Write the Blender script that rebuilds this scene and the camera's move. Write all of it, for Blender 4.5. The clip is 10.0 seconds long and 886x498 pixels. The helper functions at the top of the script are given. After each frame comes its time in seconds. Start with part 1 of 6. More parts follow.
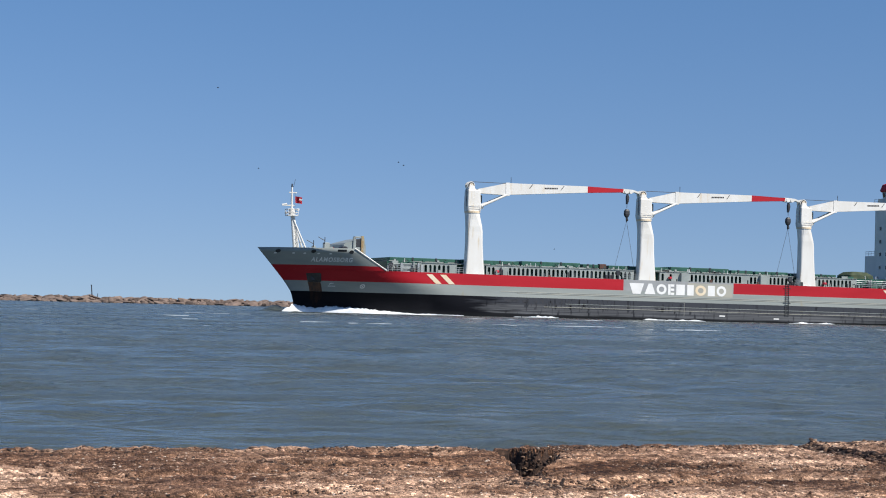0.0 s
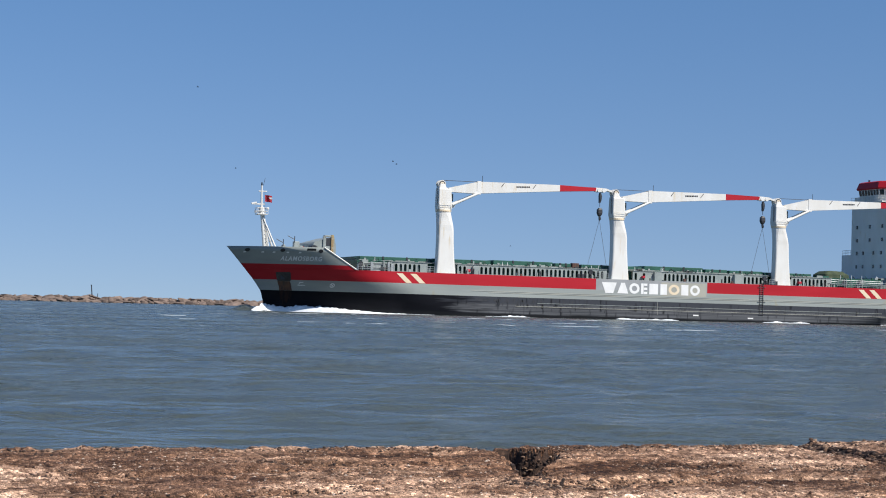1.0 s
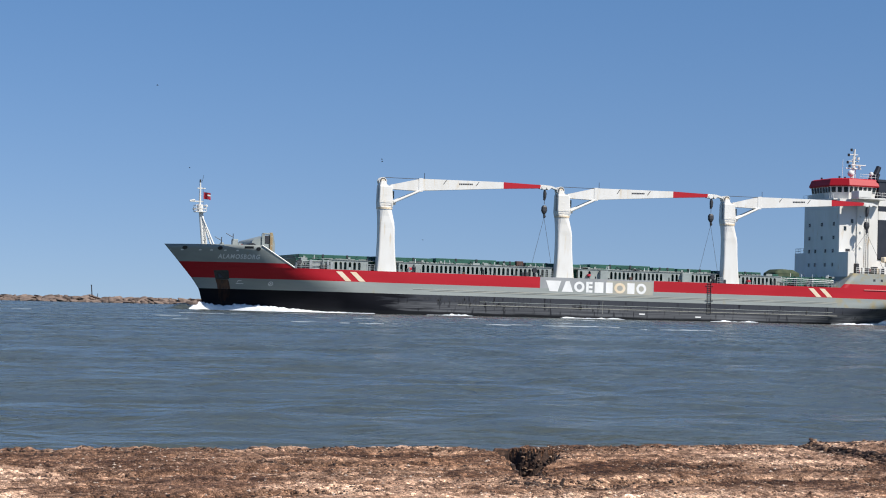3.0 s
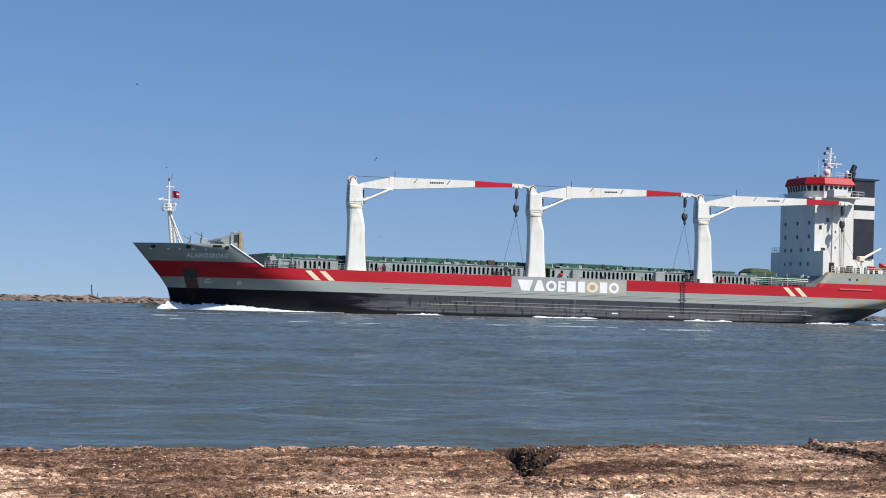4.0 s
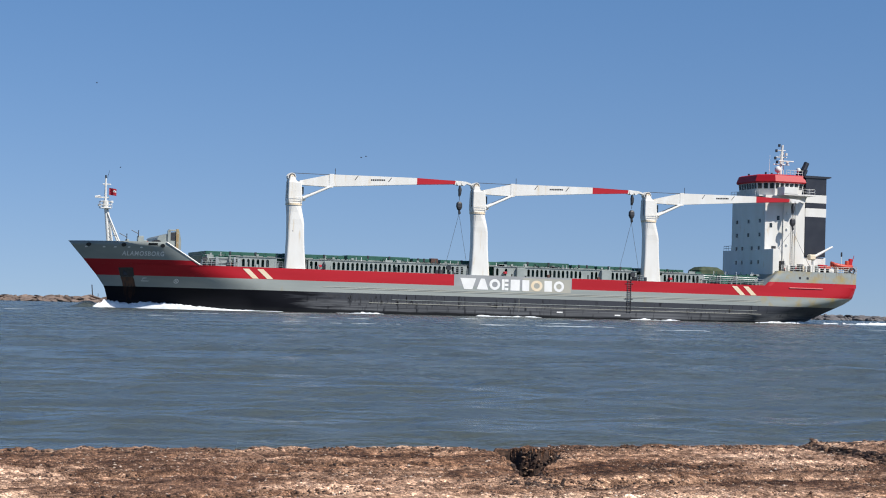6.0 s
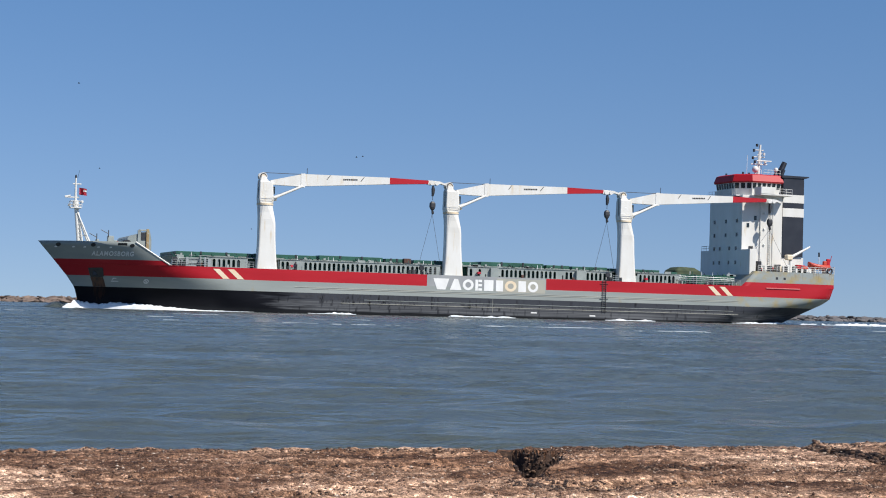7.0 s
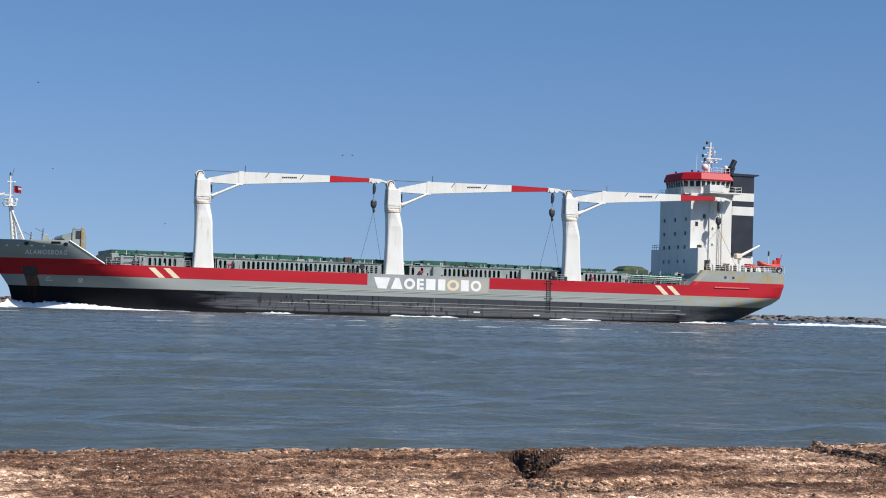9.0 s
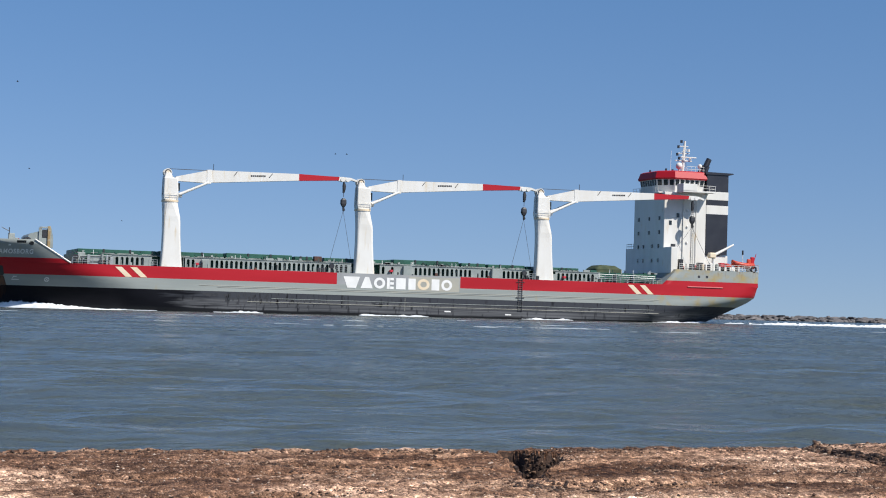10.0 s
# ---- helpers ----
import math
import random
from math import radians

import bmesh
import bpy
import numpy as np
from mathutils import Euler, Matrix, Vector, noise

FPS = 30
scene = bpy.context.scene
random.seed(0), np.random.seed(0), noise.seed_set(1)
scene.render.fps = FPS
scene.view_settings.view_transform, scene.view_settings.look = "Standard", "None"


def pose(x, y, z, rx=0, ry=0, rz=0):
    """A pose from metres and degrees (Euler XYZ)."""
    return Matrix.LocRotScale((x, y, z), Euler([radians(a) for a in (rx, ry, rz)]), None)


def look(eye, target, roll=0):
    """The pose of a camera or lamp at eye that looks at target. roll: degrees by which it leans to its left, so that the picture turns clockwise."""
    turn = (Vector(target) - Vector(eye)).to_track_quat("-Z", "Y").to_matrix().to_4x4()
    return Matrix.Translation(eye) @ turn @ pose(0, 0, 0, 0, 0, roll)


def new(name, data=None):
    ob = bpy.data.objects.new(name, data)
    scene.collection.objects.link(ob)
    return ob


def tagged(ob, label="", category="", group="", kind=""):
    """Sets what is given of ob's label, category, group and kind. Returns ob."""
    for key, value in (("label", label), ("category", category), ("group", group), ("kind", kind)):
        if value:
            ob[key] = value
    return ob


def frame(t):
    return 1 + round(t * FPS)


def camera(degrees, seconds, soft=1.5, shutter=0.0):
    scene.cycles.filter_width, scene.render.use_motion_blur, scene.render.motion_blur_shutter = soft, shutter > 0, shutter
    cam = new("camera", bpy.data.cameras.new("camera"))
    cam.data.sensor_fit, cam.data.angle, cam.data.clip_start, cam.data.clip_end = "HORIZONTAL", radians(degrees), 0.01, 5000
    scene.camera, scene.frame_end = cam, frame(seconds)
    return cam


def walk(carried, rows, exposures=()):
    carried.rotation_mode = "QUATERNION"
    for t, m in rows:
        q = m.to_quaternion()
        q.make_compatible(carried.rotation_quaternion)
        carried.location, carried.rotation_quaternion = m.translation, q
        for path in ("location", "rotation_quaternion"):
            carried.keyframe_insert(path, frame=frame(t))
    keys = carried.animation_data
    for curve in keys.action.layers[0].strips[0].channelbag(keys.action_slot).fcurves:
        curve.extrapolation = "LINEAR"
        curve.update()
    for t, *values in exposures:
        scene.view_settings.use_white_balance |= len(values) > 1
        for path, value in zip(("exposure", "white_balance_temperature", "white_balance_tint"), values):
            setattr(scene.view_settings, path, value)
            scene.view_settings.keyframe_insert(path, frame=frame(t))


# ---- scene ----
# The camera stands on a tripod on the near jetty; it is nudged a little once.
EYE = (0.0, 0.0, 1.5)
YAW, TILT, LEAN, LENS = 0.3347, 0.0328, 1.42, 28.42
cam = camera(LENS, 10.0, soft=1.05)


def aim(right=0.0, up=0.0):
    """Camera pose, turned by small angles in milliradians."""
    a, b = YAW + right / 1000, TILT + up / 1000
    d = Vector((math.sin(a) * math.cos(b), math.cos(a) * math.cos(b), math.sin(b)))
    return look(EYE, Vector(EYE) + d * 100, LEAN)


walk(cam, [(0, aim()), (2.5, aim()), (4.5, aim()), (5.7, aim()), (6.8, aim(-1.65, 0.6)), (7.5, aim(-1.7, 0.85)),
           (8.2, aim(-1.75, 0.9)), (9, aim(-1.95, 1.15)), (10, aim(-1.95, 1.2))])

# ---- daylight: high sun behind the camera, towards the ship's stern ----
SUN_EL, SUN_AZ = radians(47), radians(36)      # azimuth from -y towards +x
sun_dir = Vector((math.sin(SUN_AZ) * math.cos(SUN_EL), -math.cos(SUN_AZ) * math.cos(SUN_EL), math.sin(SUN_EL)))
sun = new("sun", bpy.data.lights.new("sun", "SUN"))
sun.data.energy, sun.data.angle, sun.data.color = 5.0, radians(0.6), (1.0, 0.95, 0.88)
sun.matrix_world = look(sun_dir * 500, (0, 0, 0))
world = bpy.data.worlds.new("sky")
scene.world = world
world.use_nodes = True
wn = world.node_tree
sky = wn.nodes.new("ShaderNodeTexSky")
sky.sky_type, sky.sun_disc = "NISHITA", False
sky.sun_elevation, sky.sun_rotation = SUN_EL, math.atan2(sun_dir.x, sun_dir.y)
sky.altitude, sky.air_density, sky.dust_density, sky.ozone_density = 0, 0.85, 0.3, 1.6
# the haze layer is thin: the sky at the horizon is that of a little higher up
coords, lift = wn.nodes.new("ShaderNodeTexCoord"), wn.nodes.new("ShaderNodeVectorMath")
lift.inputs[1].default_value = (0, 0, 0.085)
wn.links.new(coords.outputs["Generated"], lift.inputs[0])
wn.links.new(lift.outputs[0], sky.inputs[0])
tint = wn.nodes.new("ShaderNodeMix")
tint.data_type, tint.blend_type = "RGBA", "MULTIPLY"
tint.inputs["Factor"].default_value = 1.0
# a clear day: deep blue above, paler and greyer towards the sea
split, rise, hues = wn.nodes.new("ShaderNodeSeparateXYZ"), wn.nodes.new("ShaderNodeMapRange"), wn.nodes.new("ShaderNodeMix")
wn.links.new(coords.outputs["Generated"], split.inputs[0])
wn.links.new(split.outputs[2], rise.inputs[0])
rise.inputs[1].default_value, rise.inputs[2].default_value = 0.0, 0.19
hues.data_type = "RGBA"
hues.inputs[6].default_value, hues.inputs[7].default_value = (0.895, 0.92, 1.05, 1), (0.80, 1.06, 1.28, 1)
wn.links.new(rise.outputs[0], hues.inputs["Factor"])
wn.links.new(hues.outputs[2], tint.inputs[7])
wn.links.new(sky.outputs[0], tint.inputs[6])
wn.links.new(tint.outputs[2], wn.nodes["Background"].inputs[0])
wn.nodes["Background"].inputs[1].default_value = 0.079
scene.view_settings.exposure = 0.25


# ---- materials ----
def mat(name, a, b=None, size=1.0, stretch=(1, 1, 1), rough=0.5, metal=0.0, bump=0.0, fine=40.0, stain=None, amount=0.0,
        stain_size=1.0, stain_stretch=(1, 1, 1), per_object=0.0, spec=0.5):
    """Two tones mixed by grain, stains of a third tone, fine relief. Sizes are noise scales per metre."""
    m = bpy.data.materials.new(name)
    m.use_nodes = True
    nt, n = m.node_tree, m.node_tree.nodes
    p = n["Principled BSDF"]
    p.inputs["Roughness"].default_value, p.inputs["Metallic"].default_value = rough, metal
    p.inputs["Specular IOR Level"].default_value = spec
    b = b or tuple(c * 0.8 for c in a)
    tc = n.new("ShaderNodeTexCoord")

    def noise_tex(scale, st, detail=5.0):
        mp = n.new("ShaderNodeMapping")
        mp.inputs["Scale"].default_value = st
        nt.links.new(tc.outputs["Object"], mp.inputs[0])
        t = n.new("ShaderNodeTexNoise")
        t.inputs["Scale"].default_value, t.inputs["Detail"].default_value = scale, detail
        nt.links.new(mp.outputs[0], t.inputs["Vector"])
        return t.outputs["Fac"]

    def ramp(src, lo, hi):
        r = n.new("ShaderNodeMapRange")
        r.inputs["From Min"].default_value, r.inputs["From Max"].default_value = lo, hi
        nt.links.new(src, r.inputs["Value"])
        return r.outputs[0]

    def mix(fac, c1, c2):
        x = n.new("ShaderNodeMix")
        x.data_type = "RGBA"
        nt.links.new(fac, x.inputs["Factor"])
        for s, c in ((x.inputs[6], c1), (x.inputs[7], c2)):
            if isinstance(c, tuple):
                s.default_value = (*c, 1)
            else:
                nt.links.new(c, s)
        return x.outputs[2]

    col = mix(ramp(noise_tex(size, stretch), 0.35, 0.65), a, b)
    if stain:
        col = mix(ramp(noise_tex(stain_size, stain_stretch, 8.0), 0.72 - amount * 0.3, 0.80 - amount * 0.2), col, stain)
    if per_object:
        oi = n.new("ShaderNodeObjectInfo")
        hv = n.new("ShaderNodeHueSaturation")
        nt.links.new(ramp(oi.outputs["Random"], -0.5 / per_object + 0.5, 0.5 / per_object + 0.5), hv.inputs["Value"])
        hv.inputs["Value"].default_value = 1
        mr = hv.inputs["Value"].links[0].from_node
        mr.inputs["From Min"].default_value, mr.inputs["From Max"].default_value = 0, 1
        mr.inputs["To Min"].default_value, mr.inputs["To Max"].default_value = 1 - per_object, 1 + per_object
        nt.links.new(col, hv.inputs["Color"])
        col = hv.outputs[0]
    nt.links.new(col, p.inputs["Base Color"])
    if bump:
        bp = n.new("ShaderNodeBump")
        bp.inputs["Strength"].default_value, bp.inputs["Distance"].default_value = 0.6, bump
        nt.links.new(noise_tex(fine, (1, 1, 1)), bp.inputs["Height"])
        nt.links.new(bp.outputs[0], p.inputs["Normal"])
    return m


def hull_bottom():
    """Bottom paint: black at the bow, worn to grey further aft below the upper strakes."""
    m = mat("hull_bottom", (0.004, 0.0045, 0.007), (0.008, 0.0085, 0.012), 0.15, (1, 1, 3), 0.55, spec=0.12)
    nt, n = m.node_tree, m.node_tree.nodes
    p = n["Principled BSDF"]
    black = p.inputs["Base Color"].links[0].from_socket
    tc, sp = n.new("ShaderNodeTexCoord"), n.new("ShaderNodeSeparateXYZ")
    nt.links.new(tc.outputs["Object"], sp.inputs[0])

    def tex(scale, st, detail):
        mp, t = n.new("ShaderNodeMapping"), n.new("ShaderNodeTexNoise")
        mp.inputs["Scale"].default_value = st
        nt.links.new(tc.outputs["Object"], mp.inputs[0])
        t.inputs["Scale"].default_value, t.inputs["Detail"].default_value = scale, detail
        nt.links.new(mp.outputs[0], t.inputs["Vector"])
        return t.outputs["Fac"]

    def math_(op, a, b, c=None):
        k = n.new("ShaderNodeMath")
        k.operation = op
        for i, v in enumerate((a, b)):
            if isinstance(v, (int, float)):
                k.inputs[i].default_value = v
            else:
                nt.links.new(v, k.inputs[i])
        k.use_clamp = c is not None
        return k.outputs[0]

    def mix(fac, a, b):
        x = n.new("ShaderNodeMix")
        x.data_type = "RGBA"
        nt.links.new(fac, x.inputs["Factor"])
        for sck, c in ((x.inputs[6], a), (x.inputs[7], b)):
            if isinstance(c, tuple):
                sck.default_value = (*c, 1)
            else:
                nt.links.new(c, sck)
        return x.outputs[2]

    ragged = tex(1.0, (0.22, 1, 2.6), 8)
    aft = math_("MULTIPLY", math_("SUBTRACT", math_("ADD", sp.outputs[0], math_("MULTIPLY", ragged, 22.0)), 47.0), 0.16, True)
    streak = tex(0.9, (0.05, 1, 6), 7)
    grey = mix(math_("MULTIPLY", math_("SUBTRACT", streak, 0.38), 4.0, True), (0.042, 0.045, 0.052), (0.115, 0.119, 0.126))
    low = math_("MULTIPLY", math_("SUBTRACT", math_("ADD", 2.05, math_("MULTIPLY", ragged, 0.5)), sp.outputs[2]), 3.0, True)
    grey = mix(math_("SUBTRACT", 1.0, low), grey, (0.048, 0.052, 0.062))
    drips = math_("MULTIPLY", math_("SUBTRACT", tex(0.9, (2.4, 1, 0.45), 8), 0.585), 9.0, True)
    grey = mix(drips, grey, (0.014, 0.015, 0.019))
    wet = math_("MULTIPLY", math_("SUBTRACT", math_("ADD", 0.30, math_("MULTIPLY", ragged, 0.5)), sp.outputs[2]), 5.0, True)
    nt.links.new(mix(wet, mix(aft, black, grey), (0.010, 0.011, 0.013)), p.inputs["Base Color"])
    return m


RUST = (0.20, 0.10, 0.05)
M_BLACK = hull_bottom()
def grey_plating():
    """Grey topside paint with ochre weeping below the poop and rust runs from the stern rail."""
    m = mat("hull_grey", (0.255, 0.28, 0.265), (0.305, 0.33, 0.31), 0.25, (0.3, 1, 3), 0.45, stain=(0.31, 0.29, 0.21), amount=0.15,
            stain_size=0.4, stain_stretch=(2, 1, 0.5))
    nt, n = m.node_tree, m.node_tree.nodes
    p = n["Principled BSDF"]
    base = p.inputs["Base Color"].links[0].from_socket
    tc, sp = n.new("ShaderNodeTexCoord"), n.new("ShaderNodeSeparateXYZ")
    nt.links.new(tc.outputs["Object"], sp.inputs[0])

    def band(out, lo, hi):
        r = n.new("ShaderNodeMapRange")
        r.inputs["From Min"].default_value, r.inputs["From Max"].default_value = lo, hi
        nt.links.new(out, r.inputs["Value"])
        return r.outputs[0]

    def times(a, b):
        k = n.new("ShaderNodeMath")
        k.operation = "MULTIPLY"
        nt.links.new(a, k.inputs[0])
        nt.links.new(b, k.inputs[1])
        return k.outputs[0]

    def tex(scale, st):
        mp, t = n.new("ShaderNodeMapping"), n.new("ShaderNodeTexNoise")
        mp.inputs["Scale"].default_value = st
        nt.links.new(tc.outputs["Object"], mp.inputs[0])
        t.inputs["Scale"].default_value, t.inputs["Detail"].default_value = scale, 8
        nt.links.new(mp.outputs[0], t.inputs["Vector"])
        return t.outputs["Fac"]

    def over(fac, col, c):
        x = n.new("ShaderNodeMix")
        x.data_type = "RGBA"
        nt.links.new(fac, x.inputs["Factor"])
        nt.links.new(col, x.inputs[6])
        x.inputs[7].default_value = (*c, 1)
        return x.outputs[2]

    weep = times(band(sp.outputs[0], 118, 126), band(tex(0.55, (0.9, 1, 1.2)), 0.46, 0.68))
    col = over(weep, base, (0.36, 0.28, 0.12))
    runs = times(times(band(sp.outputs[0], 126, 142), band(sp.outputs[2], 7.9, 9.7)), band(tex(0.8, (2.2, 1, 0.4)), 0.52, 0.66))
    col = over(runs, col, (0.22, 0.15, 0.08))
    nt.links.new(col, p.inputs["Base Color"])
    return m


M_GREY = grey_plating()
M_RED = mat("hull_red", (0.36, 0.007, 0.015), (0.43, 0.012, 0.022), 0.2, (0.3, 1, 2), 0.5, spec=0.3, stain=(0.30, 0.02, 0.02),
            amount=0.1, stain_size=0.3)
M_PANEL = mat("panel_grey", (0.27, 0.28, 0.285), (0.31, 0.32, 0.325), 0.4, rough=0.5, stain=(0.42, 0.36, 0.2), amount=0.1)
M_WHITE = mat("ship_white", (0.71, 0.70, 0.665), (0.65, 0.635, 0.585), 0.5, (1, 1, 0.3), 0.42, stain=(0.58, 0.46, 0.30),
              amount=0.22, stain_size=0.6, stain_stretch=(2, 2, 0.4))
M_CRANE = mat("crane_white", (0.72, 0.71, 0.675), (0.66, 0.64, 0.59), 0.6, (1, 1, 0.3), 0.45, stain=(0.62, 0.54, 0.42), amount=0.36, stain_size=0.7,
              stain_stretch=(2.2, 2.2, 0.35))
M_DECK = mat("deck_paint", (0.20, 0.24, 0.23), (0.27, 0.30, 0.29), 1.0, rough=0.6, stain=RUST, amount=0.1)
M_COAM = mat("coaming_grey_green", (0.225, 0.255, 0.245), (0.30, 0.33, 0.315), 0.6, rough=0.5, stain=(0.13, 0.10, 0.07), amount=0.22)
M_GREEN = mat("hatch_green", (0.010, 0.062, 0.042), (0.022, 0.10, 0.068), 0.5, rough=0.5, stain=(0.05, 0.05, 0.03), amount=0.2)
M_CREAM = mat("stripe_cream", (0.72, 0.57, 0.38), (0.74, 0.63, 0.47), 0.8, rough=0.5)
# dark steel; also colours the sheet that paints in the side passage's shade
M_DARK = mat("dark_metal_and_shade", (0.02, 0.022, 0.026), (0.035, 0.035, 0.04), 2, rough=0.5)
M_GLASS = mat("window_dark", (0.012, 0.018, 0.022), (0.02, 0.028, 0.032), 1, rough=0.08)
M_FUNNEL = mat("funnel_black", (0.016, 0.018, 0.026), (0.026, 0.028, 0.036), 0.5, rough=0.4)
M_ORANGE = mat("boat_orange", (0.52, 0.065, 0.032), (0.44, 0.05, 0.03), 1.5, rough=0.45)
M_OCHRE = mat("ochre_stain", (0.34, 0.27, 0.14), (0.28, 0.19, 0.09), 1.2, (2, 1, 0.6), 0.7, stain=(0.36, 0.38, 0.35), amount=0.5, stain_size=1.5)
M_WIRE = mat("wire_grey", (0.06, 0.06, 0.065), (0.09, 0.09, 0.09), 3, rough=0.5)
M_FOAM = mat("foam_white", (0.86, 0.88, 0.90), (0.66, 0.71, 0.74), 1.2, (0.5, 1, 1), 0.8, bump=0.06, fine=5)
M_ALU = mat("galvanised", (0.40, 0.42, 0.42), (0.30, 0.32, 0.32), 2, rough=0.5, metal=0.4)
M_TARP = mat("tarpaulin", (0.028, 0.046, 0.022), (0.05, 0.066, 0.03), 1, rough=0.8)
M_FLAG = mat("flag_red", (0.5, 0.03, 0.05), (0.42, 0.02, 0.04), 2, rough=0.8)
M_RUST = mat("rust_streak", (0.10, 0.045, 0.03), (0.055, 0.03, 0.028), 1.5, (2, 1, 0.5), 0.8)

# ---- mesh helpers ----
def part(name, bm, material, parent=None, label="", smooth=False):
    me = bpy.data.meshes.new(name)
    bmesh.ops.recalc_face_normals(bm, faces=bm.faces)
    if smooth:
        for f in bm.faces:
            f.smooth = True
    bm.to_mesh(me)
    bm.free()
    for m in (material if isinstance(material, (list, tuple)) else [material]):
        me.materials.append(m)
    ob = new(name, me)
    ob.parent = parent
    if label:
        ob["label"] = label
    return ob


def box(bm, x0, x1, y0, y1, z0, z1, bevel=0.0, mi=0):
    g = bmesh.ops.create_cube(bm, size=1)
    for v in g["verts"]:
        v.co = Vector((x0 + (v.co.x + .5) * (x1 - x0), y0 + (v.co.y + .5) * (y1 - y0), z0 + (v.co.z + .5) * (z1 - z0)))
    faces = list({f for v in g["verts"] for f in v.link_faces})
    for f in faces:
        f.material_index = mi
    if bevel:
        bmesh.ops.bevel(bm, geom=list({e for f in faces for e in f.edges}), offset=bevel, segments=1, affect="EDGES")
    return bm


def B(*a, **k):
    return box(bmesh.new(), *a, **k)


def tube(bm, p0, p1, r0, r1=None, n=10):
    """A tapered round bar from p0 to p1."""
    r1 = r0 if r1 is None else r1
    p0, p1 = Vector(p0), Vector(p1)
    q = (p1 - p0).to_track_quat("Z", "Y")
    rings = [[bm.verts.new(p + q @ Vector((r * math.cos(2 * math.pi * i / n), r * math.sin(2 * math.pi * i / n), 0))) for i in range(n)]
             for p, r in ((p0, r0), (p1, r1))]
    for i in range(n):
        bm.faces.new((rings[0][i], rings[0][(i + 1) % n], rings[1][(i + 1) % n], rings[1][i]))
    bm.faces.new(rings[0])
    bm.faces.new(rings[1])
    return bm


def Tb(*a, **k):
    return tube(bmesh.new(), *a, **k)


def loft(bm, rings, caps=True, mi=0):
    """Skin through rings of equal length, each a list of points."""
    vs = [[bm.verts.new(p) for p in r] for r in rings]
    n = len(vs[0])
    for a, b in zip(vs, vs[1:]):
        for i in range(n):
            bm.faces.new((a[i], a[(i + 1) % n], b[(i + 1) % n], b[i])).material_index = mi
    if caps:
        bm.faces.new(vs[0]).material_index = mi
        bm.faces.new(vs[-1]).material_index = mi
    return bm


def prism(pts, y0, y1):
    """A plate: outline in x and z, from y0 to y1."""
    return loft(bmesh.new(), [[(x, y, z) for x, z in pts] for y in (y0, y1)])


def rrect(cx, cy, z, hx, hy, r, n=4):
    """Ring of a rounded rectangle at height z."""
    out = []
    for k, (sx, sy) in enumerate(((1, 1), (-1, 1), (-1, -1), (1, -1))):
        for i in range(n + 1):
            a = math.pi / 2 * (k + i / n)
            out.append((cx + sx * (hx - r) + r * math.cos(a), cy + sy * (hy - r) + r * math.sin(a), z))
    return out


# ---- water: one sheet to the horizon, with wind waves ----
def water_material():
    m = bpy.data.materials.new("harbour_water")
    m.use_nodes = True
    nt, n = m.node_tree, m.node_tree.nodes
    p = n["Principled BSDF"]
    p.inputs["Roughness"].default_value, p.inputs["IOR"].default_value = 0.27, 1.33
    p.inputs["Specular IOR Level"].default_value = 0.36
    tc = n.new("ShaderNodeTexCoord")

    def nz(scale, st, detail):
        mp = n.new("ShaderNodeMapping")
        mp.inputs["Scale"].default_value, mp.inputs["Rotation"].default_value = st, (0, 0, radians(19))
        nt.links.new(tc.outputs["Object"], mp.inputs[0])
        t = n.new("ShaderNodeTexNoise")
        t.inputs["Scale"].default_value, t.inputs["Detail"].default_value = scale, detail
        nt.links.new(mp.outputs[0], t.inputs["Vector"])
        return t.outputs["Fac"]

    mx = n.new("ShaderNodeMix")
    mx.data_type = "RGBA"
    nt.links.new(nz(0.035, (0.6, 1.2, 1), 4), mx.inputs["Factor"])
    mx.inputs[6].default_value, mx.inputs[7].default_value = (0.055, 0.069, 0.065, 1), (0.082, 0.095, 0.086, 1)
    nt.links.new(mx.outputs[2], p.inputs["Base Color"])
    # turbid water: light spreads below the surface
    p.subsurface_method = "BURLEY"
    p.inputs["Subsurface Weight"].default_value, p.inputs["Subsurface Scale"].default_value = 1.0, 4.5
    p.inputs["Subsurface Radius"].default_value = (1, 1, 1)
    # cat's-paws: patches of smoother and rougher water
    mr = n.new("ShaderNodeMapRange")
    nt.links.new(nz(0.09, (0.6, 1.0, 1), 5), mr.inputs[0])
    mr.inputs[1].default_value, mr.inputs[2].default_value, mr.inputs[3].default_value, mr.inputs[4].default_value = 0.38, 0.62, 0.17, 0.32
    nt.links.new(mr.outputs[0], p.inputs["Roughness"])
    b1, b2 = n.new("ShaderNodeBump"), n.new("ShaderNodeBump")
    b1.inputs["Strength"].default_value, b1.inputs["Distance"].default_value = 1.0, 0.40
    b2.inputs["Strength"].default_value, b2.inputs["Distance"].default_value = 1.0, 0.26
    nt.links.new(nz(0.42, (0.7, 1, 1), 4), b1.inputs["Height"])
    nt.links.new(nz(2.2, (0.75, 1, 1), 4), b2.inputs["Height"])
    nt.links.new(b1.outputs[0], b2.inputs["Normal"])
    nt.links.new(b2.outputs[0], p.inputs["Normal"])
    return m


M_WATER = water_material()


